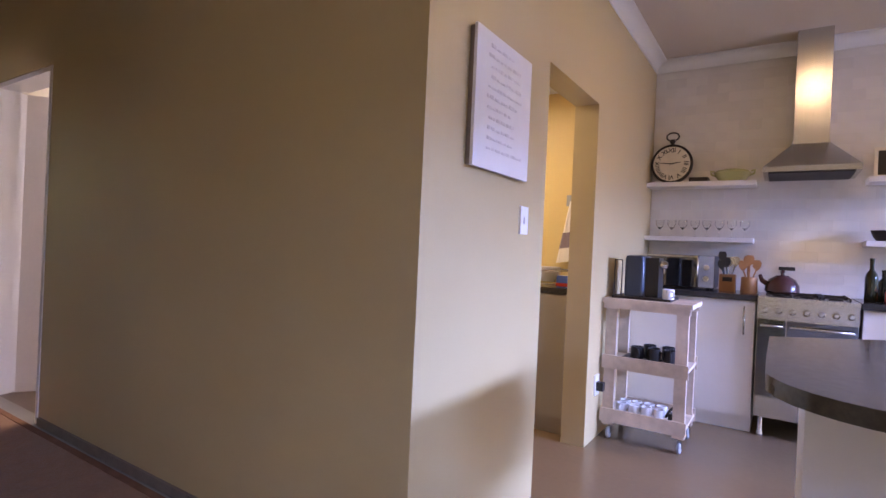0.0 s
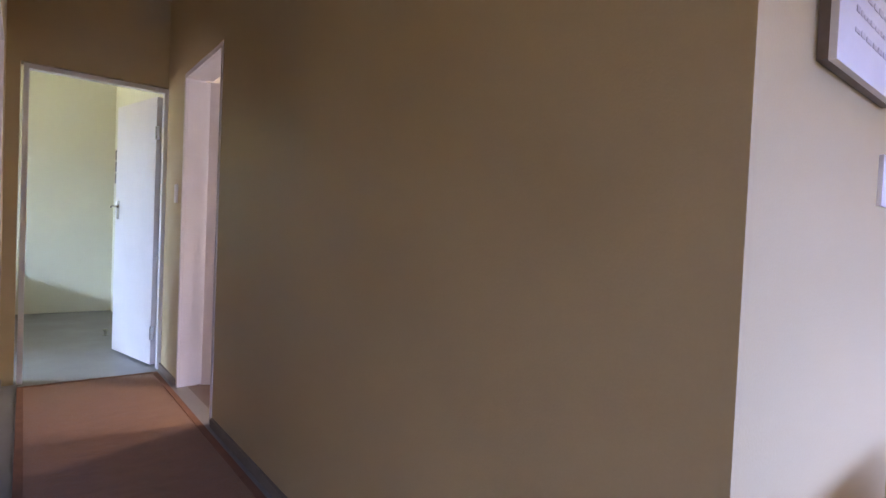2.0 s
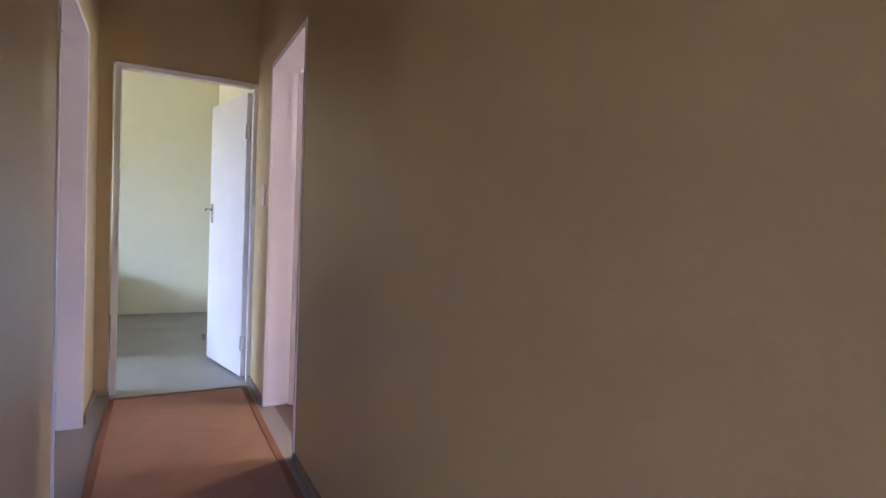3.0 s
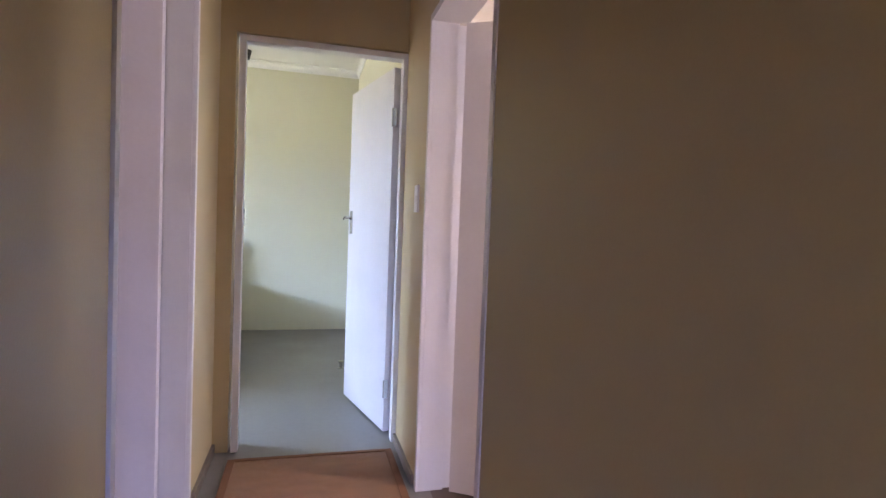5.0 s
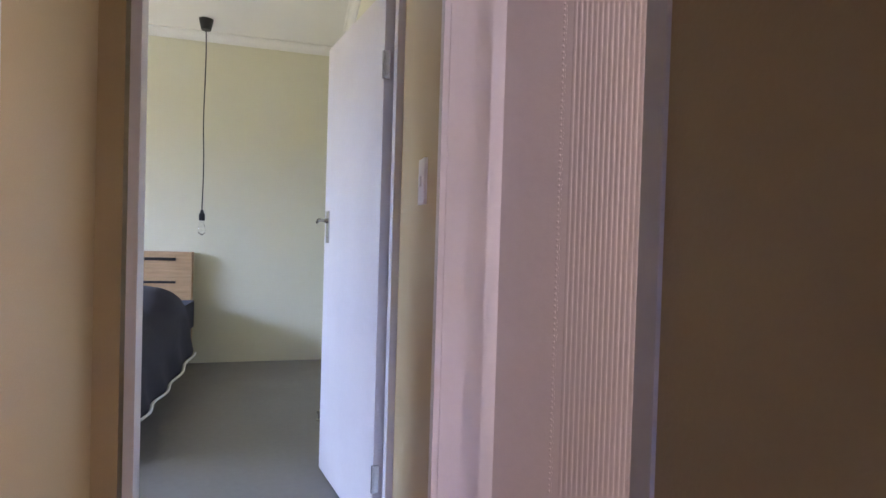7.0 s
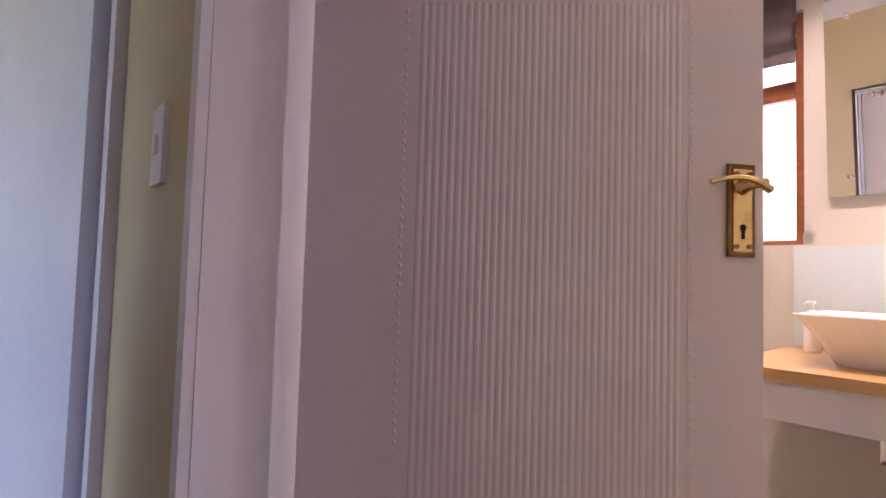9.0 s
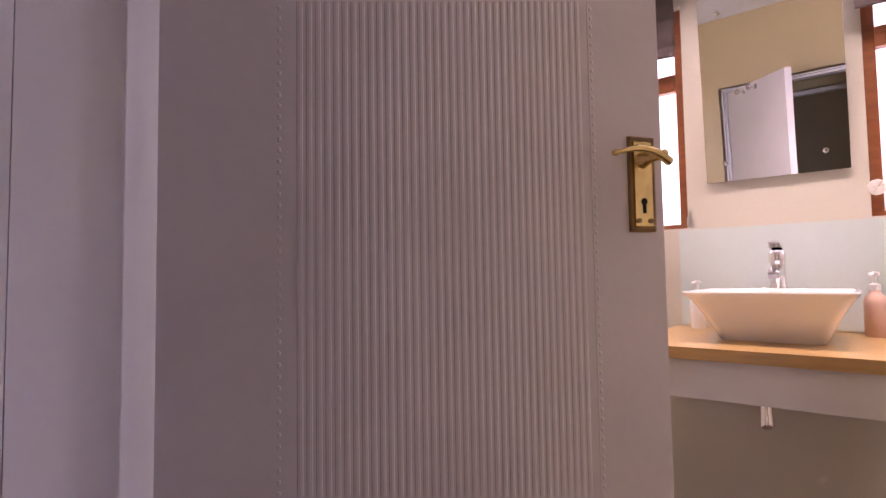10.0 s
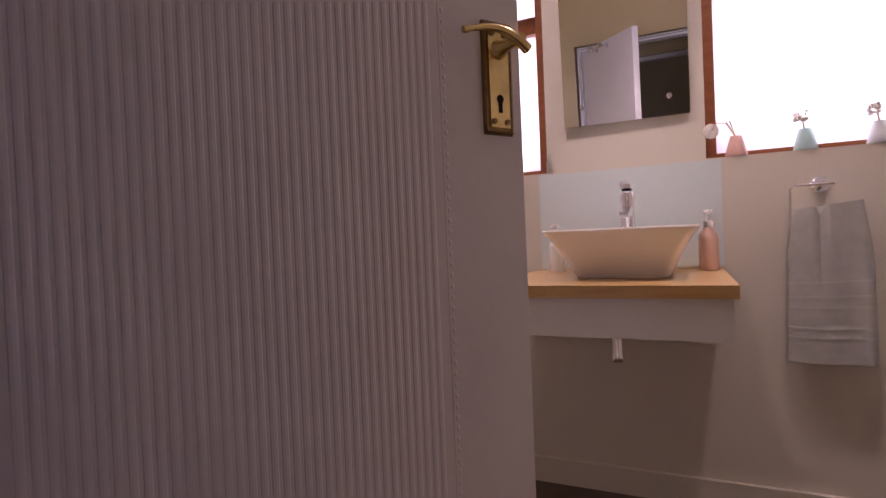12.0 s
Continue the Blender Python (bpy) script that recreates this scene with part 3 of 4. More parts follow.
def ceiling_fitting(name, at, r, label):
    e = thing(name, label, "ceiling light", at)
    lathe("trim", [(r, 0.0), (r * 1.35, 0.0), (r * 1.35, -0.006), (r * 1.05, -0.012), (r, -0.004)], GLOSS_WHITE, e)
    return e


ceiling_fitting("downlight", (1.6, 2.45, 2.55), 0.06, "white recessed bathroom downlight")
ceiling_fitting("downlight", (1.6, 3.2, 2.55), 0.06, "white recessed bathroom downlight")
ceiling_fitting("downlight", (1.7, -1.1, 2.70), 0.06, "white recessed kitchen downlight")
ceiling_fitting("downlight", (1.7, -2.3, 2.70), 0.06, "white recessed kitchen downlight")
# unseen fitting, added to go with the scullery fill lamp
ceiling_fitting("ceiling_light", (1.5, 0.85, 2.3), 0.19, "unseen round white fitting added for the scullery fill light")


# ---------- bedroom ----------
def bed():
    e = thing("bed", "double bed with wooden headboard and dark rumpled bedding", "bed", (-1.87, 6.0, 0))
    boxes("headboard", [((-0.72, 1.02, 0.1), (0.65, 1.10, 0.965)), ], PINE, e, 0.012)
    boxes("headboard_rail", [((-0.6, 1.005, 0.89), (0.53, 1.019, 0.915)), ((-0.6, 1.005, 0.70), (0.53, 1.019, 0.72))], IRON, e, 0.003)
    box("base", (-0.70, -0.95, 0.12), (0.66, 1.0, 0.34), IRON, e, 0.02)
    for x in (-0.6, 0.56):
        for y in (-0.85, 0.9):
            lathe("leg", [(0, 0), (0.025, 0), (0.03, 0.13), (0, 0.13)], PINE, e, (x, y, 0))
    box("mattress", (-0.70, -0.95, 0.341), (0.68, 1.0, 0.56), BEDDING, e, 0.05)
    # duvet: over the mattress, swelling over the pillows, hanging down its side
    bm = bmesh.new()
    rows = []
    ny = 40
    for j in range(ny + 1):
        v = j / ny
        y = -1.0 + 1.27 * v
        hump = 0.17 * math.exp(-((y - 0.15) / 0.30) ** 2)
        top = 0.60 + hump
        hang = 0.22 + 0.05 * v ** 3
        edge = 0.80 + 0.012 * math.sin(v * 21)
        prof = [(-0.80, 0.28), (-0.76, 0.50), (-0.66, top - 0.03), (-0.3, top + 0.015), (0.1, top), (0.45, top - 0.01), (0.62, top - 0.02), (0.73, top - 0.08),
                (0.785, top - 0.2), (edge - 0.02, (top - 0.22 + hang) / 2), (edge + 0.02, hang)]
        rows.append([bm.verts.new((x + 0.008 * noise.noise((x * 5, y * 5, 1)), y, z + 0.016 * noise.noise((x * 4, y * 4, 2)) * (0 if k == len(prof) - 1 else 1))) for k, (x, z) in enumerate(prof)])
    for a, b in zip(rows, rows[1:]):
        for k in range(len(a) - 1):
            bm.faces.new((a[k], a[k + 1], b[k + 1], b[k]))
    hem = [tuple(r[-1].co) for r in rows]
    ob = new("duvet", mesh_from("duvet", bm, BEDDING, True))
    so = ob.modifiers.new("thick", 'SOLIDIFY')
    so.thickness = 0.025
    su = ob.modifiers.new("soft", 'SUBSURF')
    su.levels = su.render_levels = 1
    ob.parent = e
    tube("piping", hem, 0.007, PIPING, e)
    return e


bed()


def pendant():
    e = thing("pendant_lamp", "black pendant cord with a bare clear bulb", "pendant lamp", (-1.11, 6.8, 0))
    lathe("ceiling_rose", [(0, BED), (0.055, BED), (0.05, BED - 0.03), (0.036, BED - 0.085), (0.0, BED - 0.09)], BLACK, e)
    pts = [(0.004 * math.sin(k * 0.5), 0.002 * math.sin(k), BED - 0.085 - (BED - 0.085 - 1.30) * k / 20) for k in range(21)]
    tube("cord", pts, 0.0045, BLACK, e)
    lathe("bulb_holder", [(0, 1.315), (0.010, 1.312), (0.014, 1.29), (0.022, 1.283), (0.023, 1.235), (0.019, 1.228), (0, 1.228)], BLACK, e)
    b = lathe("bulb", [(0.012, 1.2275), (0.014, 1.21), (0.026, 1.175), (0.030, 1.15), (0.024, 1.125), (0.008, 1.112), (0, 1.111)], GLASS, e)
    return e


pendant()

wp = thing("picture_frame", "small dark narrow picture in a pale frame on the bedroom wall", "picture frame", (0.03, 6.85, 1.50))
boxes("frame", [((-0.02, -0.12, 0), (0, 0.12, 0.02)), ((-0.02, -0.12, 0.41), (0, 0.12, 0.43)), ((-0.02, -0.12, 0.02), (0, -0.1, 0.41)), ((-0.02, 0.1, 0.02), (0, 0.12, 0.41)), ((-0.02, -0.1, 0.14), (0, 0.1, 0.155)), ((-0.02, -0.1, 0.275), (0, 0.1, 0.29))], CREAM_WARM, wp, 0.002)
box("picture", (-0.012, -0.1, 0.02), (-0.002, 0.1, 0.41), IRON, wp, 0)
ds = thing("door_stop", "steel door stop standing on the bedroom floor", "door stop", (-0.19, 5.5, -0.003))
lathe("post", [(0, 0), (0.022, 0), (0.022, 0.006), (0.012, 0.01), (0.012, 0.04), (0.02, 0.045), (0.02, 0.06), (0, 0.062)], STEEL, ds)

# ---------- bathroom ----------
def vanity():
    e = thing("vanity_shelf", "warm oak vanity top on a white apron fixed to the wall", "vanity")
    box("top", (1.48, 2.688, 0.826), (2.122, 3.36, 0.86), OAK, e, 0.004)
    boxes("apron", [((1.50, 2.70, 0.715), (1.52, 3.35, 0.8255)), ((1.52, 2.70, 0.715), (2.124, 2.72, 0.8255)), ((1.52, 3.33, 0.715), (2.124, 3.35, 0.8255))], GLOSS_WHITE, e, 0.002)
    return e


vanity()


def basin():
    cx, cy = 1.81, 2.985
    e = thing("basin", "white glazed ceramic vessel basin on the oak top", "basin", (cx, cy, 0.8605))
    rings = []
    for hx, hy, r, z in ((0.10, 0.135, 0.03, 0.0), (0.105, 0.14, 0.03, 0.006), (0.150, 0.172, 0.03, 0.075), (0.185, 0.202, 0.025, 0.128), (0.207, 0.216, 0.02, 0.142), (0.21, 0.218, 0.018, 0.15), (0.208, 0.216, 0.018, 0.154)):
        rings.append(rounded_ring(0, 0, hx, hy, r, z))
    # the hollow, leaving a tap deck at the back
    for hx, hy, r, z, off in ((0.165, 0.205, 0.03, 0.154, -0.03), (0.16, 0.2, 0.03, 0.148, -0.03), (0.12, 0.16, 0.04, 0.06, -0.02), (0.05, 0.06, 0.03, 0.03, -0.01)):
        rings.append(rounded_ring(off, 0, hx, hy, r, z))
    loft("bowl", rings, CERAMIC, e)
    return e


basin()


def mixer_tap():
    e = thing("mixer_tap", "chrome single-lever basin mixer tap on the basin", "tap", (1.975, 2.987, 1.0152))
    lathe("body", [(0, 0), (0.027, 0), (0.027, 0.006), (0.024, 0.01), (0.023, 0.085), (0.025, 0.092), (0.025, 0.12), (0.02, 0.128), (0, 0.129)], CHROME, e)
    loft("spout", [[(-0.005 - d, w * sx, z0 + h * sz) for sx, sz in ((-1, -1), (1, -1), (1, 1), (-1, 1))] for d, w, z0, h in ((0, 0.02, 0.06, 0.02), (0.06, 0.018, 0.056, 0.014), (0.11, 0.016, 0.045, 0.009), (0.118, 0.014, 0.04, 0.006))], CHROME, e, False)
    loft("lever", [[(0.012 - d, w * sx, z0 + h * sz) for sx, sz in ((-1, -1), (1, -1), (1, 1), (-1, 1))] for d, w, z0, h in ((0, 0.017, 0.135, 0.007), (0.05, 0.018, 0.142, 0.005), (0.095, 0.016, 0.152, 0.003))], CHROME, e, False)
    return e


mixer_tap()
w = thing("waste_trap", "chrome bottle trap hanging under the vanity", "waste trap", (1.83, 3.02, 0))
lathe("bottle", [(0, 0.575), (0.017, 0.575), (0.02, 0.58), (0.02, 0.60), (0.018, 0.605), (0.018, 0.70), (0.02, 0.705), (0.02, 0.825), (0, 0.825)], CHROME, w)
tube("outlet", [(0.02, 0, 0.66), (0.15, 0, 0.66), (0.295, 0, 0.66)], 0.016, CHROME, w)
tagged(box("splashback", (2.116, 2.685, 0.868), (2.1245, 3.335, 1.243), SPLASH, None, 0.001), "pale mint glass splashback behind the basin", "splashback")
mi = thing("mirror", "frameless wall mirror with chrome fixings over the basin", "mirror", (XB - 0.010, 0, 1.415))
mi.matrix_basis = pose(XB - 0.013, 3.003, 1.424, 0, -4.7, 0.7)
box("glass", (-0.006, -0.226, 0.0), (0.0, 0.226, 0.72), MIRROR, mi, 0.001)
for y in (-0.158, 0.157):
    for z in (0.07, 0.65):
        lathe("fixing", [(0, 0), (0.009, 0), (0.009, 0.012), (0.006, 0.017), (0, 0.018)], CHROME, mi, (-0.0062, y, z), (0, -90, 0), 14)
        lathe("standoff", [(0, 0), (0.008, 0), (0.008, 0.012 + z * 0.077), (0, 0.012 + z * 0.077)], CHROME, mi, (-0.0005, y, z), (0, 90, 0), 14)


def pump_bottle(label, at, mat, h=0.145, r=0.028):
    e = thing("soap_dispenser", label, "soap bottle", at, 0, "soap bottles by the basin")
    lathe("body", [(0, 0), (r * 0.94, 0), (r, 0.006), (r, h * 0.62), (r * 0.92, h * 0.72), (r * 0.5, h * 0.82), (r * 0.42, h * 0.86), (0, h * 0.86)], mat, e)
    lathe("pump", [(0, h * 0.861), (r * 0.5, h * 0.861), (r * 0.5, h * 0.97), (r * 0.2, h), (r * 0.2, h * 1.13), (r * 0.45, h * 1.14), (r * 0.45, h * 1.2), (0, h * 1.21)], PLASTIC_WHITE, e)
    tube("nozzle", [(0, 0, h * 1.17), (-0.02, 0.006, h * 1.17), (-0.036, 0.012, h * 1.14)], 0.0045, PLASTIC_WHITE, e)
    return e


pump_bottle("peach coloured pump soap bottle on the oak top", (2.03, 2.735, 0.8605), PEACH, 0.17, 0.031)
pump_bottle("white pump lotion bottle on the oak top", (2.03, 3.255, 0.8605), CERAMIC, 0.15, 0.028)


def towel_ring():
    e = thing("towel_ring", "chrome towel ring on the bathroom wall", "towel ring", (2.125, 2.40, 1.13))
    lathe("rosette", [(0, 0), (0.028, 0), (0.028, 0.006), (0.022, 0.012), (0.010, 0.016), (0.009, 0.045), (0, 0.046)], CHROME, e, (-0.0005, 0, 0), (0, -90, 0))
    tube("ring", [(-0.045, -0.03, 0.0), (-0.045, 0.075, 0.0), (-0.045, 0.09, -0.012), (-0.045, 0.092, -0.19), (-0.045, 0.08, -0.2), (-0.045, -0.09, -0.2)], 0.0055, CHROME, e)
    return e


towel_ring()


def hand_towel():
    e = thing("hand_towel", "grey ribbed cotton hand towel hanging from the ring", "towel", (2.078, 2.39, 0))
    def sheet(name, z0, z1, mat, grow=0.0):
        bm = bmesh.new()
        nu, nv = 56, max(3, int((z1 - z0) / 0.012))
        rows = []
        for j in range(nv + 1):
            z = z0 + (z1 - z0) * j / nv
            row = []
            for k in range(nu):
                a = 2 * math.pi * k / nu
                u = math.cos(a)
                spread = 0.112 - 0.018 * max(0, (z - 0.9) / 0.16) + 0.008 * (1 - (z - 0.55) / 0.5)
                thick = 0.016 + 0.010 * (1 - abs(u)) + grow
                fold = 0.026 * math.exp(-((u - 0.22) / 0.10) ** 2) * max(0.0, (z - 0.72) / 0.34)
                yy = u * (spread + grow)
                xx = math.copysign(min(abs(math.sin(a)) * 1.6, 1), math.sin(a)) * thick
                xx += 0.006 * math.sin(yy * 46 + z * 5) + fold * (1 if xx < 0 else 0.2)
                tilt = 0.012 * u if j == nv else 0
                row.append(bm.verts.new((xx, yy, z - 0.020 * u * (z - 0.55) - 0.030 * math.exp(-((u - 0.22) / 0.09) ** 2) * ((z - z0) / max(z1 - z0, 0.01) if z1 > 1 else 0))))
            rows.append(row)
        for a, b in zip(rows, rows[1:]):
            for k in range(nu):
                bm.faces.new((a[k], a[(k + 1) % nu], b[(k + 1) % nu], b[k]))
        bm.faces.new(rows[0][::-1])
        bm.faces.new(rows[-1])
        ob = new(name, mesh_from(name, bm, mat, True))
        ob.parent = e
    sheet("cloth", 0.552, 1.062, TOWEL)
    for z in (0.632, 0.662, 0.730, 0.765, 0.812):
        sheet("woven_band", z, z + 0.006, TOWEL_BAND, 0.0022)
    return e


hand_towel()


def bud_vase(at, mat, label, kind):
    e = thing("bud_vase", label, "vase", at, 0, "bud vases on the ledge")
    lathe("body", [(0, 0), (0.034, 0), (0.036, 0.004), (0.030, 0.03), (0.020, 0.066), (0.018, 0.072), (0.014, 0.07), (0, 0.066)], mat, e)
    rnd = random.Random(len(kind) * 7)
    if kind == "round":
        for dx, dy, h in ((0, 0.03, 0.125), (0.005, 0.018, 0.13)):
            tube("stem", [(0, 0, 0.06), (dx, dy * 0.5, 0.1), (dx, dy, h)], 0.0022, STRAW, e)
        tube("stem", [(0, 0, 0.065), (0.0, 0.03, 0.12), (0, 0.06, 0.125), (0, 0.075, 0.10)], 0.0016, STRAW, e)
        lathe("flower", [(0, 0), (0.022, 0.003), (0.027, 0.010), (0.022, 0.016), (0, 0.019)], FOAM, e, (0.0, 0.078, 0.098), (0, 80, 0))
    else:
        tube("stem", [(0, 0, 0.06), (0.0, 0.006, 0.10)], 0.003, STRAW, e)
        bm = bmesh.new()
        for k in range(34):
            c = Vector((rnd.uniform(-1, 1), rnd.uniform(-1, 1), rnd.uniform(-1, 1))) * 0.017
            bmesh.ops.create_icosphere(bm, subdivisions=1, radius=rnd.uniform(0.004, 0.009), matrix=Matrix.Translation(Vector((0, 0.012, 0.115)) + c))
        ob = new("flower", mesh_from("flower", bm, FOAM, True))
        ob.parent = e
    return e


bud_vase((2.15, 2.635, 1.2505), PINK, "pale pink bud vase with a dried flower", "round")
bud_vase((2.15, 2.432, 1.2505), MINT, "mint green bud vase with a white dried tuft", "tuft")
bud_vase((2.15, 2.232, 1.2505), PALE_BLUE, "pale blue bud vase with a white dried tuft", "tufts")
tagged(lathe("perfume_bottle", [(0, 0), (0.016, 0), (0.016, 0.045), (0.007, 0.052), (0.007, 0.075), (0, 0.075)], GLASS, None, (2.15, 3.295, 1.2505)), "small clear glass bottle on the ledge", "bottle")


def roman_blind(name, y0, y1, label):
    e = thing(name, label, "blind", (XB - 0.012, 0, 0))
    bm = bmesh.new()
    nu, prof = 24, []
    for k in range(60):
        u = k / 59
        z = 2.36 - (2.36 - 1.955) * u
        prof.append((-0.012 - 0.022 * abs(math.sin(u * math.pi * 3.5)) * (0.4 + u), z))
    rows = [[bm.verts.new((x + 0.004 * math.sin(i * 0.9 + z * 30), y0 + (y1 - y0) * i / nu, z + 0.010 * math.sin(i / nu * math.pi * 2) * (2.36 - z))) for i in range(nu + 1)] for x, z in prof]
    for a, b in zip(rows, rows[1:]):
        for i in range(nu):
            bm.faces.new((a[i], a[i + 1], b[i + 1], b[i]))
    ob = new("fabric", mesh_from("fabric", bm, BLIND, True))
    so = ob.modifiers.new("thick", 'SOLIDIFY')
    so.thickness = 0.004
    ob.parent = e
    box("batten", (-0.02, y0, 2.36), (0.0115, y1, 2.385), BLIND, e)
    return e


roman_blind("roman_blind", 1.69, 2.745, "dark mauve fabric blind pulled up over the window")
roman_blind("roman_blind", 3.325, 3.88, "dark mauve fabric blind pulled up over the narrow window")


# ---------- kitchen ----------
def sign():
    e = thing("wall_sign", "cream wooden board with faded handwritten lines", "sign", (0.24, 0.0, 1.40))
    box("board", (0.0, -0.032, 0.0), (0.45, -0.020, 0.48), CREAM, e, 0.004)
    box("back_frame", (0.004, -0.0198, 0.004), (0.446, -0.0015, 0.476), SKIRT_GREY, e, 0.002)
    rnd = random.Random(5)
    for k in range(11):
        z = 0.43 - k * 0.036
        bm = bmesh.new()
        x = 0.09 + rnd.uniform(-0.01, 0.02)
        end = 0.385 - rnd.uniform(0, 0.14)
        while x < end:
            wl = rnd.uniform(0.012, 0.04)
            h = rnd.uniform(0.006, 0.013)
            add_box(bm, (x, -0.0335, z), (min(x + wl, end), -0.0318, z + h))
            x += wl + rnd.uniform(0.005, 0.012)
        ob = new("written_line", mesh_from("written_line", bm, INK))
        ob.parent = e
    return e


sign()


def base_cabinet(name, y0, y1, doors, label, handle_side=1):
    e = thing(name, label, "cabinet", (2.67, 0, 0), 0, "kitchen base cabinets")
    box("body", (0.02, y0, 0.10), (0.568, y1, 0.862), CABINET, e, 0.002)
    box("plinth", (0.05, y0, 0.0), (0.56, y1, 0.0995), CABINET, e, 0.001)
    wd = (y1 - y0) / doors
    for k in range(doors):
        a = y0 + k * wd
        box("door", (0.0, a + 0.002, 0.105), (0.0195, a + wd - 0.002, 0.855), CABINET, e, 0.002)
        hy = a + 0.06
        tube("handle", [(0, hy, 0.64), (-0.028, hy, 0.645), (-0.028, hy, 0.815), (0, hy, 0.82)], 0.006, STEEL, e)
    return e


base_cabinet("base_cabinet", -0.785, -0.005, 1, "white kitchen base cabinet with a bar handle")
base_cabinet("base_cabinet", -2.3, -1.335, 2, "white kitchen base cabinet with bar handles")
for a, b in ((-0.79, -0.002), (-2.3, -1.325)):
    tagged(box("worktop", (2.645, a, 0.8625), (XR - 0.012, b, 0.9), GRANITE, None, 0.004), "dark granite worktop on the base cabinets", "worktop")


def cooker():
    e = thing("cooker", "stainless steel range cooker with black oven doors", "cooker", (2.65, -1.06, 0))
    y0, y1 = -0.255, 0.262
    box("body", (0.012, y0, 0.13), (0.57, y1, 0.875), STEEL, e, 0.004)
    boxes("hob", [((-0.012, y0 - 0.002, 0.8755), (0.575, y1 + 0.002, 0.898))], STEEL, e, 0.006)
    box("control_panel", (-0.022, y0, 0.765), (0.0115, y1, 0.8745), STEEL, e, 0.006)
    for k in range(7):
        y = y1 - 0.04 - k * 0.073
        lathe("knob", [(0, 0), (0.021, 0), (0.021, 0.004), (0.015, 0.006), (0.014, 0.026), (0.011, 0.03), (0, 0.03)], STEEL, e, (-0.0222, y, 0.815), (0, -90, 0))
    for a, b, nm in ((y1 - 0.155, y1 - 0.006, "narrow_oven_door"), (y0 + 0.006, y1 - 0.162, "oven_door")):
        d = box(nm, (-0.012, a, 0.27), (0.0115, b, 0.755), BLACK_GLASS, e, 0.004)
        tube("handle", [(-0.012, a + 0.02, 0.715), (-0.045, a + 0.022, 0.72), (-0.045, b - 0.022, 0.72), (-0.012, b - 0.02, 0.715)], 0.009, STEEL, e)
    box("drawer", (-0.012, y0 + 0.006, 0.135), (0.0115, y1 - 0.006, 0.262), STEEL, e, 0.004)
    for y in (y0 + 0.04, y1 - 0.04):
        for x in (0.05, 0.52):
            lathe("foot", [(0, 0), (0.02, 0), (0.02, 0.02), (0.014, 0.03), (0.014, 0.131), (0, 0.131)], STEEL, e, (x, y, 0))
    for y in (-0.15, 0.0, 0.15):
        boxes("pan_support", [((0.06, y - 0.07, 0.905), (0.5, y - 0.06, 0.918)), ((0.06, y + 0.06, 0.905), (0.5, y + 0.07, 0.918)), ((0.16, y - 0.06, 0.905), (0.17, y + 0.06, 0.918)),
                              ((0.38, y - 0.06, 0.905), (0.39, y + 0.06, 0.918)), ((0.06, y - 0.07, 0.8985), (0.07, y - 0.06, 0.905)), ((0.49, y + 0.06, 0.8985), (0.5, y + 0.07, 0.905))], IRON, e)
        for x in (0.16, 0.4):
            lathe("burner", [(0, 0.8985), (0.036, 0.8985), (0.036, 0.906), (0.028, 0.912), (0, 0.912)], IRON, e, (x, y, 0))
    return e


cooker()


def hood():
    e = thing("extractor_hood", "stainless steel chimney extractor hood over the cooker", "extractor hood", (0, -1.05, 0))
    w, d = 0.262, 2.78
    rings = [[(d, -w, z), (XR - 0.01, -w, z), (XR - 0.01, w, z), (d, w, z)] for z in (1.715, 1.75)]
    loft("rim", rings, STEEL, e, False)
    loft("canopy", [[(d + 0.002, -w + 0.002, 1.7505), (XR - 0.01, -w + 0.002, 1.7505), (XR - 0.01, w - 0.002, 1.7505), (d + 0.002, w - 0.002, 1.7505)],
                    [(2.97, -0.105, 1.925), (XR - 0.01, -0.105, 1.925), (XR - 0.01, 0.105, 1.925), (2.97, 0.105, 1.925)]], STEEL, e, False)
    box("chimney", (2.98, -0.1, 1.9255), (XR - 0.011, 0.1, LIV - 0.001), STEEL, e, 0.003)
    box("collar", (2.972, -0.106, 1.9255), (2.979, 0.106, 1.945), STEEL, e, 0.001)
    box("filter", (d + 0.03, -w + 0.03, 1.708), (XR - 0.03, w - 0.03, 1.7145), IRON, e, 0.001)
    return e


hood()


def wall_shelf(y0, y1, z, label):
    return tagged(box("wall_shelf", (3.03, y0, z - 0.034), (XR - 0.012, y1, z), GLOSS_WHITE, None, 0.004), label, "shelf", "white wall shelves")


for a, b in ((-0.74, -0.003), (-2.3, -1.37)):
    wall_shelf(a, b, 1.70, "white painted floating wall shelf on white tiles")
    wall_shelf(a, b, 1.285, "lower white painted floating wall shelf on white tiles")


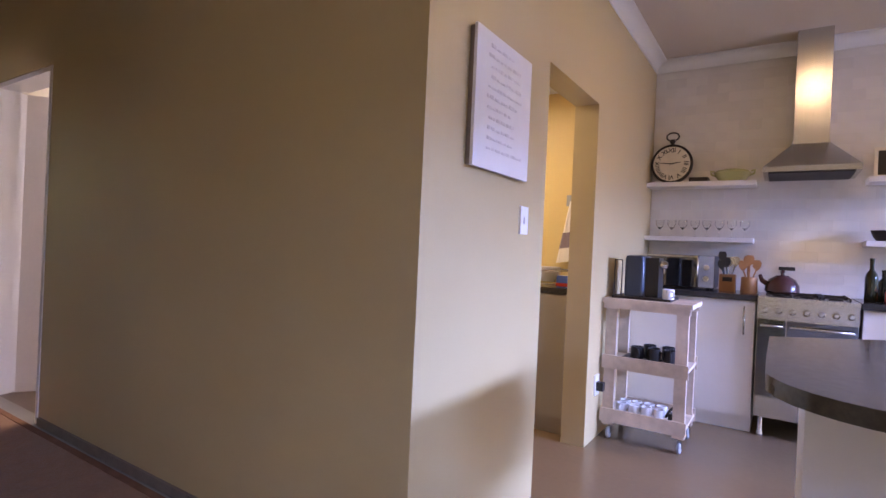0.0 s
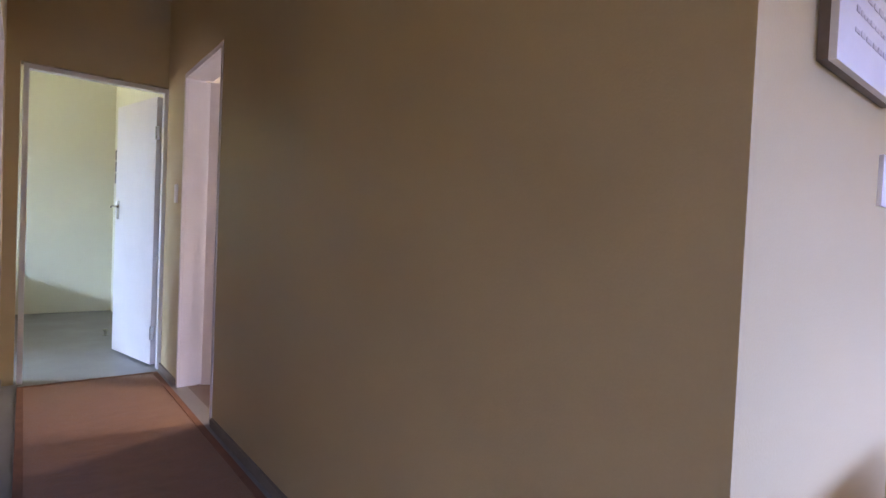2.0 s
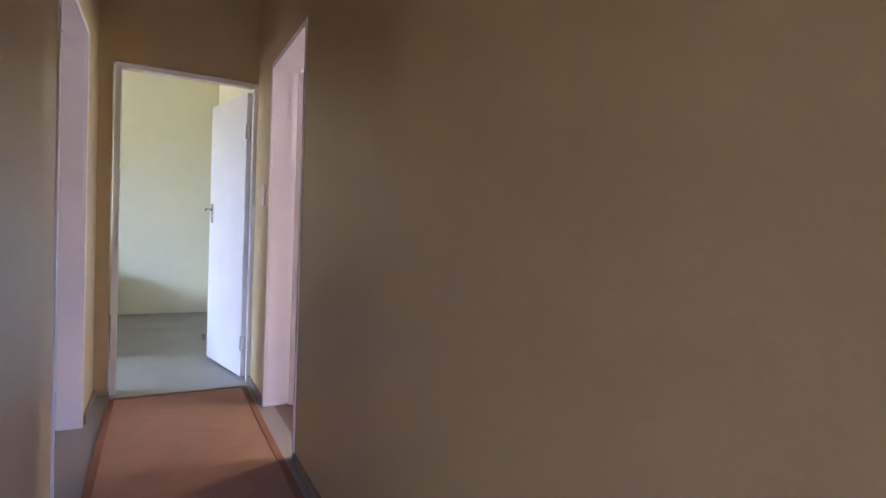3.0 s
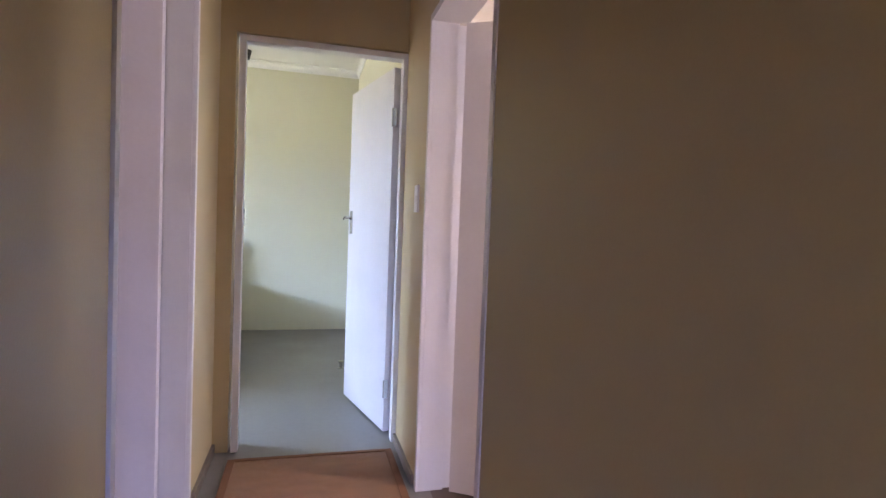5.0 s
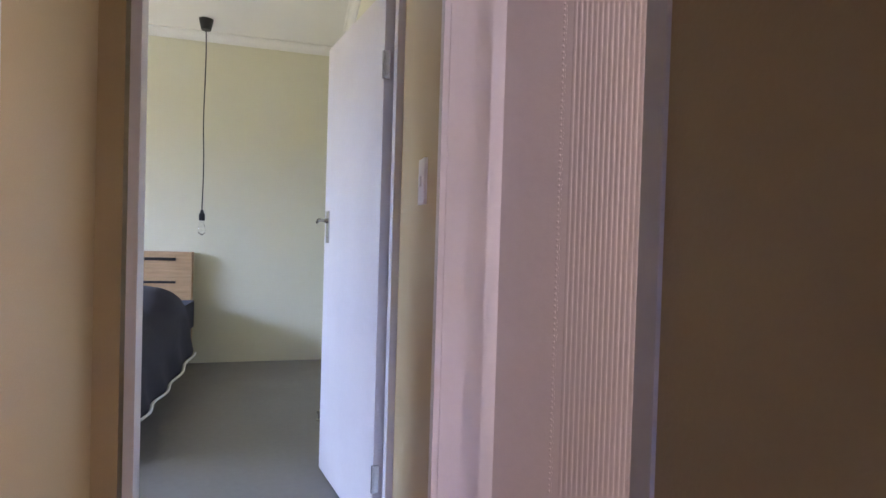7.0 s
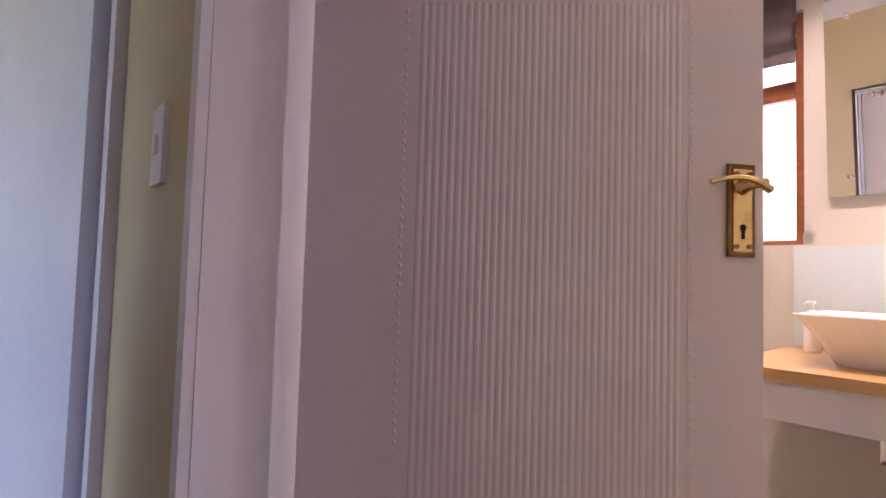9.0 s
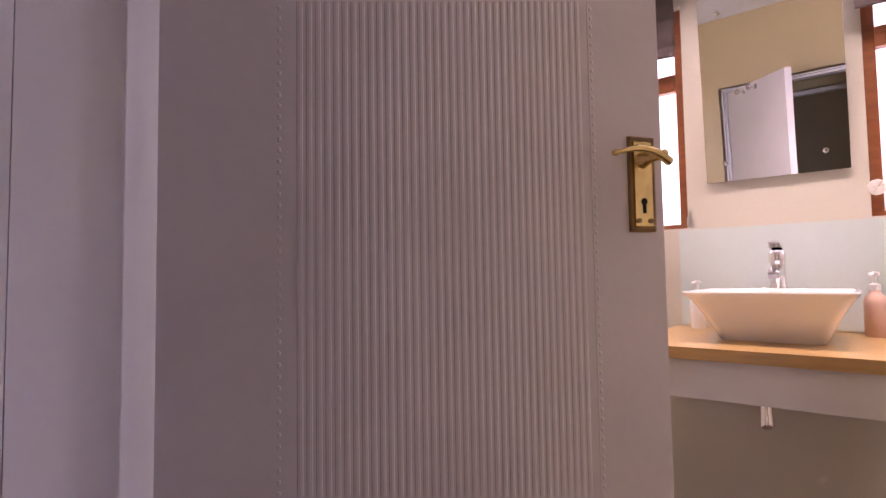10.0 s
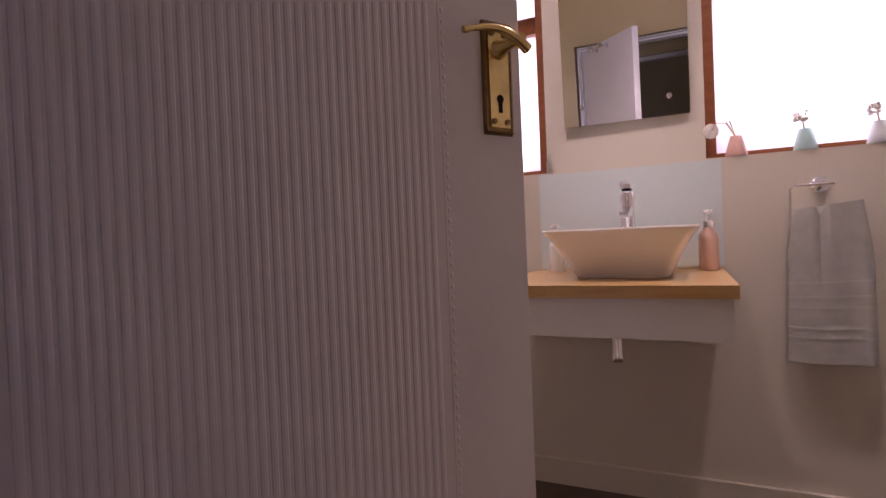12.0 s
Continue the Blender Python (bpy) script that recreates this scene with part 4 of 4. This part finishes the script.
def mantel_clock():
    e = thing("clock", "round black pocket-watch style clock with roman numerals", "clock", (3.12, -0.165, 1.7005))
    r, cz = 0.148, 0.152
    lathe("case", [(0, -0.03), (r, -0.03), (r + 0.004, -0.02), (r + 0.004, 0.012), (r - 0.006, 0.02), (r - 0.014, 0.014), (0, 0.012)], IRON, e, (0, 0, cz), (0, -90, 0), 48)
    lathe("dial", [(0, 0.0125), (r - 0.014, 0.0125), (r - 0.014, 0.0145), (0, 0.0145)], CREAM_WARM, e, (0, 0, cz), (0, -90, 0), 40)
    for k, txt in enumerate(("XII", "I", "II", "III", "IIII", "V", "VI", "VII", "VIII", "IX", "X", "XI")):
        cu = bpy.data.curves.new("numeral", 'FONT')
        cu.body, cu.size, cu.align_x, cu.align_y, cu.extrude, cu.offset = txt, 0.046, 'CENTER', 'CENTER', 0.0006, 0.0008
        tmp = bpy.data.objects.new("numeral", cu)
        me = bpy.data.meshes.new_from_object(tmp)
        bpy.data.objects.remove(tmp)
        me.materials.append(IRON)
        ob = new("numeral", me)
        ob.parent = e
        a = radians(30 * k)
        ob.matrix_basis = Matrix.Translation((-0.0155, -0.104 * math.sin(a), cz + 0.104 * math.cos(a))) @ Matrix(((0, 0, -1), (-1, 0, 0), (0, 1, 0))).to_4x4() @ pose(0, 0, 0, 0, 0, -30 * k)
    for ang_h, ln, wd in ((-83, 0.085, 0.006), (80, 0.065, 0.008)):
        a = radians(ang_h)
        h = box("hand", (-0.0185, -wd / 2, -0.015), (-0.0165, wd / 2, ln), IRON, e, 0)
        h.name = "clock_pointer"
        h.matrix_basis = pose(0, 0, cz, ang_h, 0, 0)
    lathe("crown", [(0, 0.30), (0.02, 0.30), (0.012, 0.312), (0.022, 0.325), (0.018, 0.342), (0, 0.345)], IRON, e)
    tube("bow", [(0, 0.045 * math.cos(radians(a)), 0.365 + 0.032 * math.sin(radians(a))) for a in range(-60, 241, 20)], 0.006, IRON, e)
    return e


mantel_clock()
tagged(box("dark_tray", (3.06, -0.43, 1.7005), (3.19, -0.30, 1.735), IRON, None, 0.008), "small dark box on the shelf", "box")


def tureen():
    e = thing("tureen", "pale green glazed dish with two handles on the shelf", "dish", (3.13, -0.585, 1.7005))
    loft("bowl", [rounded_ring(0, 0, hx, hy, min(hx, hy) * 0.95, z) for hx, hy, z in ((0.05, 0.08, 0), (0.052, 0.085, 0.006), (0.075, 0.115, 0.05), (0.078, 0.12, 0.07), (0.06, 0.1, 0.085), (0.02, 0.04, 0.098))], OLIVE, e)
    for s in (-1, 1):
        tube("handle", [(0, s * 0.105, 0.045), (0, s * 0.14, 0.06), (0, s * 0.145, 0.085), (0, s * 0.12, 0.08)], 0.007, OLIVE, e)
    return e


tureen()


def wine_glass(at):
    return tagged(lathe("wine_glass", [(0, 0), (0.03, 0), (0.03, 0.002), (0.004, 0.006), (0.0035, 0.055), (0.018, 0.07), (0.032, 0.095), (0.031, 0.13), (0.0295, 0.13), (0.0305, 0.096), (0.016, 0.072), (0, 0.068)], GLASS, None, at, sides=16),
                  "clear stemmed wine glass on the lower shelf", "glass", "wine glasses on the shelf")


g0 = wine_glass((3.11, -0.10, 1.2855))
for k in range(1, 8):
    copy_thing(g0, pose(3.11 + 0.02 * (k % 2), -0.10 - 0.083 * k, 1.2855))


def microwave():
    e = thing("microwave", "black and steel microwave oven on the worktop", "microwave", (2.86, -0.52, 0.9005))
    box("body", (0.012, 0, 0.012), (0.34, 0.46, 0.245), BLACK, e, 0.006)
    box("door", (0.0, 0.11, 0.016), (0.0115, 0.458, 0.228), BLACK_GLASS, e, 0.003)
    box("door_trim", (0.001, 0.11, 0.2285), (0.0115, 0.458, 0.242), STEEL, e, 0.001)
    box("control_panel", (0.0, 0.002, 0.016), (0.0115, 0.098, 0.242), GREY_TILE, e, 0.003)
    tube("handle", [(0, 0.104, 0.03), (-0.02, 0.104, 0.035), (-0.02, 0.104, 0.22), (0, 0.104, 0.225)], 0.006, STEEL, e)
    for z in (0.08, 0.16):
        lathe("dial", [(0, 0), (0.022, 0), (0.02, 0.014), (0, 0.015)], STEEL, e, (-0.0002, 0.05, z), (0, -90, 0))
    for y in (0.04, 0.42):
        for x in (0.04, 0.3):
            lathe("foot", [(0, 0), (0.012, 0), (0.012, 0.0125), (0, 0.0125)], BLACK, e, (x, y, 0), sides=12)
    return e


microwave()


def utensil_jar(name, at, wall_mat, label, tools, square):
    e = thing(name, label, "utensil holder", at)
    if square:
        boxes("box", [((-0.045, -0.05, 0), (0.045, 0.05, 0.006)), ((-0.045, -0.05, 0.006), (-0.038, 0.05, 0.12)), ((0.038, -0.05, 0.006), (0.045, 0.05, 0.12)), ((-0.038, -0.05, 0.006), (0.038, -0.043, 0.12)), ((-0.038, 0.043, 0.006), (0.038, 0.05, 0.12))], wall_mat, e, 0.001)
        box("label_band", (-0.0462, -0.03, 0.07), (-0.0452, 0.03, 0.1), IRON, e, 0)
    else:
        lathe("pot", [(0, 0), (0.045, 0), (0.05, 0.01), (0.048, 0.11), (0.043, 0.11), (0.043, 0.012), (0, 0.012)], wall_mat, e)
    rnd = random.Random(int(abs(at[1]) * 100))
    for k in range(tools):
        dx, dy, h = rnd.uniform(-0.02, 0.02), rnd.uniform(-0.07, 0.07), rnd.uniform(0.2, 0.27)
        m = WOOD if not square else (STEEL if k % 2 else BLACK)
        tube("utensil_shaft", [(dx * 0.3, dy * 0.2, 0.0125), (dx * 0.7, dy * 0.6, 0.12), (dx, dy, h - 0.04)], 0.005, m, e)
        loft("utensil_head", [[(dx + 0.004 * sx, dy + hw * sy, z) for sx, sy in ((-1, -1), (1, -1), (1, 1), (-1, 1))] for hw, z in ((0.006, h - 0.05), (0.024, h - 0.025), (0.027, h), (0.018, h + 0.02))], m, e)
    return e


utensil_jar("utensil_box", (2.95, -0.60, 0.9005), WOOD, "square wooden holder with kitchen utensils", 5, True)
utensil_jar("utensil_pot", (2.86, -0.735, 0.9005), WOOD, "wooden pot with wooden spoons", 4, False)


def kettle():
    e = thing("kettle", "dark plum enamel stove kettle on the hob", "kettle", (2.87, -0.925, 0.9185))
    lathe("body", [(0, 0), (0.09, 0), (0.1, 0.01), (0.097, 0.05), (0.075, 0.09), (0.04, 0.11), (0.038, 0.115), (0, 0.12)], KETTLE, e, sides=32)
    lathe("lid_knob", [(0, 0.118), (0.012, 0.119), (0.01, 0.13), (0.016, 0.14), (0.01, 0.15), (0, 0.151)], KETTLE, e)
    tube("spout", [(0, 0.075, 0.05), (0, 0.115, 0.075), (0, 0.13, 0.115)], 0.016, KETTLE, e, [1.2, 1.0, 0.7])
    return e


kettle()
tagged(box("magnet_strip", (3.215, -1.0, 1.065), (XR - 0.0115, -0.9, 1.09), BLACK, None, 0.003), "small black rail fixed on the tiles", "rail")


def bottle(at, h, mat, label):
    return tagged(lathe("bottle", [(0, 0), (0.032, 0), (0.034, 0.006), (0.034, h * 0.55), (0.026, h * 0.66), (0.012, h * 0.74), (0.012, h * 0.96), (0.014, h * 0.965), (0.014, h), (0, h)], mat, None, at), label, "bottle", "bottles by the cooker")


bottle((2.86, -1.385, 0.9005), 0.27, BOTTLE, "dark glass oil bottle on the worktop")
bottle((2.98, -1.46, 0.9005), 0.20, BOTTLE, "short dark glass bottle on the worktop")
rp = thing("casserole", "red enamel casserole on the worktop", "pot", (2.86, -1.55, 0.9005))
lathe("pot", [(0, 0), (0.09, 0), (0.1, 0.008), (0.1, 0.06), (0.104, 0.065), (0.07, 0.085), (0, 0.09)], RED, rp, sides=32)
lathe("lid_knob", [(0, 0.088), (0.01, 0.09), (0.016, 0.106), (0, 0.11)], RED, rp)
pf = thing("picture_frame", "small dark picture in a pale frame on the shelf", "picture frame", (3.12, -1.50, 1.7005))
boxes("frame", [((0, -0.1, 0), (0.014, 0.1, 0.02)), ((0, -0.1, 0.18), (0.014, 0.1, 0.2)), ((0, -0.1, 0.02), (0.014, -0.08, 0.18)), ((0, 0.08, 0.02), (0.014, 0.1, 0.18))], CREAM_WARM, pf, 0.002)
box("picture", (0.004, -0.08, 0.02), (0.012, 0.08, 0.18), IRON, pf, 0)
so = thing("power_socket", "black plug in a wall socket beside the trolley", "socket", (1.90, 0.0, 0.33))
box("plate", (-0.04, -0.01, -0.06), (0.04, 0, 0.06), PLASTIC_WHITE, so, 0.003)
box("plug", (-0.022, -0.05, -0.03), (0.022, -0.0101, 0.02), BLACK, so, 0.006)
bw = thing("bowl", "dark wooden bowl on the lower shelf", "bowl", (3.12, -1.47, 1.2855))
lathe("shell", [(0, 0), (0.04, 0), (0.06, 0.03), (0.075, 0.07), (0.07, 0.07), (0.05, 0.03), (0, 0.012)], IRON, bw)


def island():
    e = thing("kitchen_island", "kitchen island with rounded brown granite top and white base", "kitchen island")
    out = [(0.95, -0.89), (0.45, -0.89), (0.2, -0.895)]
    cx, cy, r = 0.24, -1.16, 0.265
    out += [(cx + r * math.cos(radians(a)), cy + r * math.sin(radians(a))) for a in range(105, 171, 11)]
    out += [(-0.06, -1.3), (-0.07, -1.5), (-0.04, -1.75), (0.12, -1.9), (1.1, -1.9), (1.24, -1.75), (1.24, -1.27)]
    bm = bmesh.new()
    lo = [bm.verts.new((x, y, 0.81)) for x, y in out]
    hi = [bm.verts.new((x, y, 0.85)) for x, y in out]
    n = len(out)
    for k in range(n):
        bm.faces.new((lo[k], lo[(k + 1) % n], hi[(k + 1) % n], hi[k]))
    bm.faces.new(hi)
    bm.faces.new(lo[::-1])
    ob = new("top", mesh_from("top", bm, ISLAND_TOP, True, 0.008, 3))
    ob.parent = e
    box("base", (0.19, -1.8, 0.0), (0.58, -0.975, 0.8095), CABINET, e, 0.012)
    return e


island()


def cart():
    e = thing("pallet_trolley", "whitewashed pallet-wood kitchen trolley on castors", "trolley", (1.945, -0.50, 0))
    W, D = 0.485, 0.41
    for x in (0.03, D - 0.07):
        for y in (0.01, W - 0.075):
            box("leg", (x, y, 0.085), (x + 0.03, y + 0.065, 0.795), PALLET, e, 0.004)
            lathe("castor", [(0, -0.011), (0.03, -0.011), (0.035, -0.006), (0.035, 0.006), (0.03, 0.011), (0, 0.011)], GREY_TILE, e, (x + 0.015, y + 0.025, 0.035), (90, 0, 0), 20)
            box("castor_fork", (x, y + 0.008, 0.032), (x + 0.03, y + 0.0125, 0.0845), STEEL, e, 0.001)
    for k in range(4):
        box("top_plank", (k * D / 4 + 0.002, -0.01, 0.83), ((k + 1) * D / 4 - 0.002, W + 0.01, 0.856), PALLET, e, 0.004)
    boxes("top_apron", [((0.005, 0, 0.795), (0.025, W, 0.8295)), ((D - 0.025, 0, 0.795), (D - 0.005, W, 0.8295))], PALLET, e, 0.003)
    for z in (0.46, 0.135):
        boxes("shelf", [((0.026, 0.005, z), (D - 0.03, W - 0.005, z + 0.018))], PALLET, e, 0.003)
        boxes("shelf_lip", [((0.012, 0.0, z - 0.03), (0.0255, W, z + 0.05)), ((D - 0.029, 0.0, z - 0.03), (D - 0.016, W, z + 0.05))], PALLET, e, 0.003)
    return e


cart()


def coffee_machine():
    e = thing("coffee_machine", "dark slate blue capsule coffee machine on a tray", "coffee machine", (2.03, -0.22, 0.8565))
    box("tray", (-0.01, -0.16, 0), (0.29, 0.18, 0.014), IRON, e, 0.004)
    loft("body", [rounded_ring(0.14, 0.06, hx, hy, 0.02, z) for hx, hy, z in ((0.115, 0.058, 0.0145), (0.115, 0.058, 0.24), (0.11, 0.054, 0.262), (0.09, 0.035, 0.268))], BLUE_BLACK, e)
    box("front", (0.06, -0.075, 0.0145), (0.21, 0.0015, 0.255), BLACK, e, 0.012)
    lathe("brew_head", [(0, 0), (0.02, 0), (0.024, 0.008), (0.024, 0.03), (0.016, 0.044), (0, 0.048)], CHROME, e, (0.09, -0.0745, 0.215), (90, 0, 0))
    lathe("spout", [(0, 0), (0.008, 0.0), (0.011, 0.03), (0, 0.03)], CHROME, e, (0.09, -0.10, 0.165), (0, 0, 0), 14)
    wr = [(0.02, 0.13, 0.0145), (0.02, 0.13, 0.235), (0.02, 0.175, 0.235), (0.02, 0.175, 0.0145)]
    tube("wire_rack", wr, 0.004, IRON, e)
    return e


coffee_machine()


def mug(name, mat, label, group, r=0.038, h=0.085):
    e = thing(name, label, "mug", (0, 0, -5), 0, group)
    lathe("cup", [(0, 0), (r * 0.9, 0), (r, 0.006), (r, h), (r - 0.004, h), (r - 0.004, 0.008), (0, 0.007)], mat, e, sides=20)
    tube("handle", [(-r + 0.002, 0, h * 0.8), (-r - 0.022, 0, h * 0.75), (-r - 0.024, 0, h * 0.35), (-r + 0.002, 0, h * 0.2)], 0.005, mat, e)
    return e


cup = mug("mug", CERAMIC, "small white cup on the trolley", "cups on the trolley", 0.034, 0.06)
cup.matrix_basis = pose(2.06, -0.36, 0.8705, 0, 0, 40)
black_mug = mug("mug", BLACK, "black mug on the middle shelf of the trolley", "black mugs on the trolley")
spots = [(2.10, -0.19, 20), (2.09, -0.29, 70), (2.10, -0.38, 10), (2.22, -0.24, 120), (2.22, -0.35, 60)]
black_mug.matrix_basis = pose(*spots[0][:2], 0.4785, 0, 0, spots[0][2])
for x, y, a in spots[1:]:
    copy_thing(black_mug, pose(x, y, 0.4785, 0, 0, a))
tagged(box("black_tray", (2.05, -0.445, 0.4782), (2.3, -0.09, 0.4784), IRON, None, 0), "thin dark tray on the trolley shelf", "tray")
white_cup = mug("mug", CERAMIC, "white espresso cup on the bottom shelf of the trolley", "white cups on the trolley", 0.032, 0.055)
white_cup.matrix_basis = pose(2.07, -0.12, 0.1535, 0, 0, 0)
rnd = random.Random(3)
for i in range(2):
    for k in range(4):
        if i + k:
            copy_thing(white_cup, pose(2.07 + i * 0.09, -0.12 - k * 0.072, 0.1535, 0, 0, rnd.uniform(0, 360)))
cl = thing("coiled_cable", "black appliance lead on the bottom trolley shelf", "cable", (2.08, -0.42, 0.1535))
tube("lead", [(0.03 * math.sin(t * 0.5), 0.045 * math.cos(t * 0.5), 0.012 + 0.1 * abs(math.sin(t * 0.25))) for t in range(26)], 0.006, BLACK, cl)
box("plug", (-0.03, -0.04, 0), (0.03, 0.03, 0.045), BLACK, cl, 0.01)

# ---------- scullery ----------
sc = thing("scullery_cabinet", "beige cabinet with a dark worktop in the scullery", "cabinet", (1.82, 0.16, 0))
box("body", (0.02, 0.0, 0.0), (0.595, 1.2, 0.862), CABINET_BEIGE, sc, 0.003)
box("worktop", (0.0, -0.005, 0.8625), (0.595, 1.2, 0.9), GRANITE, sc, 0.004)
for k in range(2):
    box("door", (0.0, 0.005 + k * 0.6, 0.1), (0.0195, 0.595 + k * 0.6, 0.855), CABINET_BEIGE, sc, 0.002)
rk = thing("dish_rack", "steel wire dish rack with a white bowl in the scullery", "dish rack", (2.12, 0.42, 0.9005))
for z in (0.012, 0.10):
    tube("wire", [(-0.2, -0.15, z), (0.2, -0.15, z), (0.2, 0.15, z), (-0.2, 0.15, z)], 0.004, STEEL, rk, closed=True)
for a, b in ((-0.2, -0.15), (0.2, -0.15), (0.2, 0.15), (-0.2, 0.15)):
    tube("wire", [(a, b, 0.0), (a, b, 0.10)], 0.004, STEEL, rk)
lathe("bowl", [(0, 0.02), (0.04, 0.02), (0.08, 0.07), (0.085, 0.12), (0.08, 0.12), (0.04, 0.03), (0, 0.026)], CERAMIC, rk)

pk = thing("packet", "small blue packet with a red band on the scullery worktop", "packet", (1.885, 0.225, 0.9005))
box("body", (-0.03, -0.035, 0.0), (0.03, 0.035, 0.075), PACKET_BLUE, pk, 0.006)
box("band", (-0.032, -0.037, 0.008), (0.032, 0.037, 0.03), RED, pk, 0.004)


def tea_towel():
    e = thing("tea_towel", "white tea towel with a mauve band hanging on a hook", "tea towel", (2.41, 0.365, 0))
    box("hook_plate", (-0.008, -0.035, 1.46), (0.009, 0.05, 1.54), GREY_TILE, e, 0.003)
    tube("hook", [(-0.008, 0, 1.49), (-0.03, 0, 1.485), (-0.034, 0, 1.505)], 0.004, CHROME, e)
    def cone(name, z0, z1, mat, g):
        rings = []
        for j in range(9):
            z = z0 + (z1 - z0) * j / 8
            s = 0.015 + (1.49 - z) / 0.42 * 0.085
            rings.append([(-0.03 + (0.016 + g) * math.sin(2 * math.pi * k / 24) + 0.006 * math.sin(k * 1.7) * min(1, (1.49 - z) * 5), (s + g) * math.cos(2 * math.pi * k / 24), z - 0.04 * math.cos(2 * math.pi * k / 24) * (1.49 - z)) for k in range(24)])
        loft(name, rings, mat, e)
    cone("cloth", 1.06, 1.49, TEATOWEL, 0)
    cone("band", 1.16, 1.27, TEATOWEL_BAND, 0.002)
    return e


tea_towel()

# ---------- wall tiles, last ----------
def tile_mesh(w, h, d=0.0016, b=0.0007):
    bm = bmesh.new()
    back = [bm.verts.new((0, y, z)) for y, z in ((0, 0), (w, 0), (w, h), (0, h))]
    mid = [bm.verts.new((-d + b, y, z)) for y, z in ((0, 0), (w, 0), (w, h), (0, h))]
    front = [bm.verts.new((-d, y, z)) for y, z in ((b, b), (w - b, b), (w - b, h - b), (b, h - b))]
    for lo, hi in ((back, mid), (mid, front)):
        for k in range(4):
            bm.faces.new((lo[k], lo[(k + 1) % 4], hi[(k + 1) % 4], hi[k]))
    bm.faces.new(front)
    return mesh_from("tile", bm, TILE)


tiles = structure(box("wall_tiling", (XR - 0.0045, -2.4, 0.862), (XR - 0.0005, -0.001, LIV - 0.086), GROUT, None, 0), "white glazed brick-bond wall tiles with pale joints", "wall tiles")
TW, TH, GAP = 0.15, 0.075, 0.0014
whole, half = tile_mesh(TW - GAP, TH - GAP), tile_mesh(TW / 2 - GAP, TH - GAP)
rnd = random.Random(11)
row, z = 0, 0.905
while z + TH < LIV - 0.086:
    y = -0.003
    first = True
    while y > -1.9:
        w = TW / 2 if first and row % 2 else TW
        first = False
        t = new("tile", half if w < TW else whole)
        t.matrix_basis = pose(XR - 0.0046 + rnd.uniform(-0.0004, 0.0), y - w, z, 0, rnd.uniform(-0.15, 0.15), rnd.uniform(-0.15, 0.15))
        t.parent = tiles
        y -= w
    row += 1
    z += TH
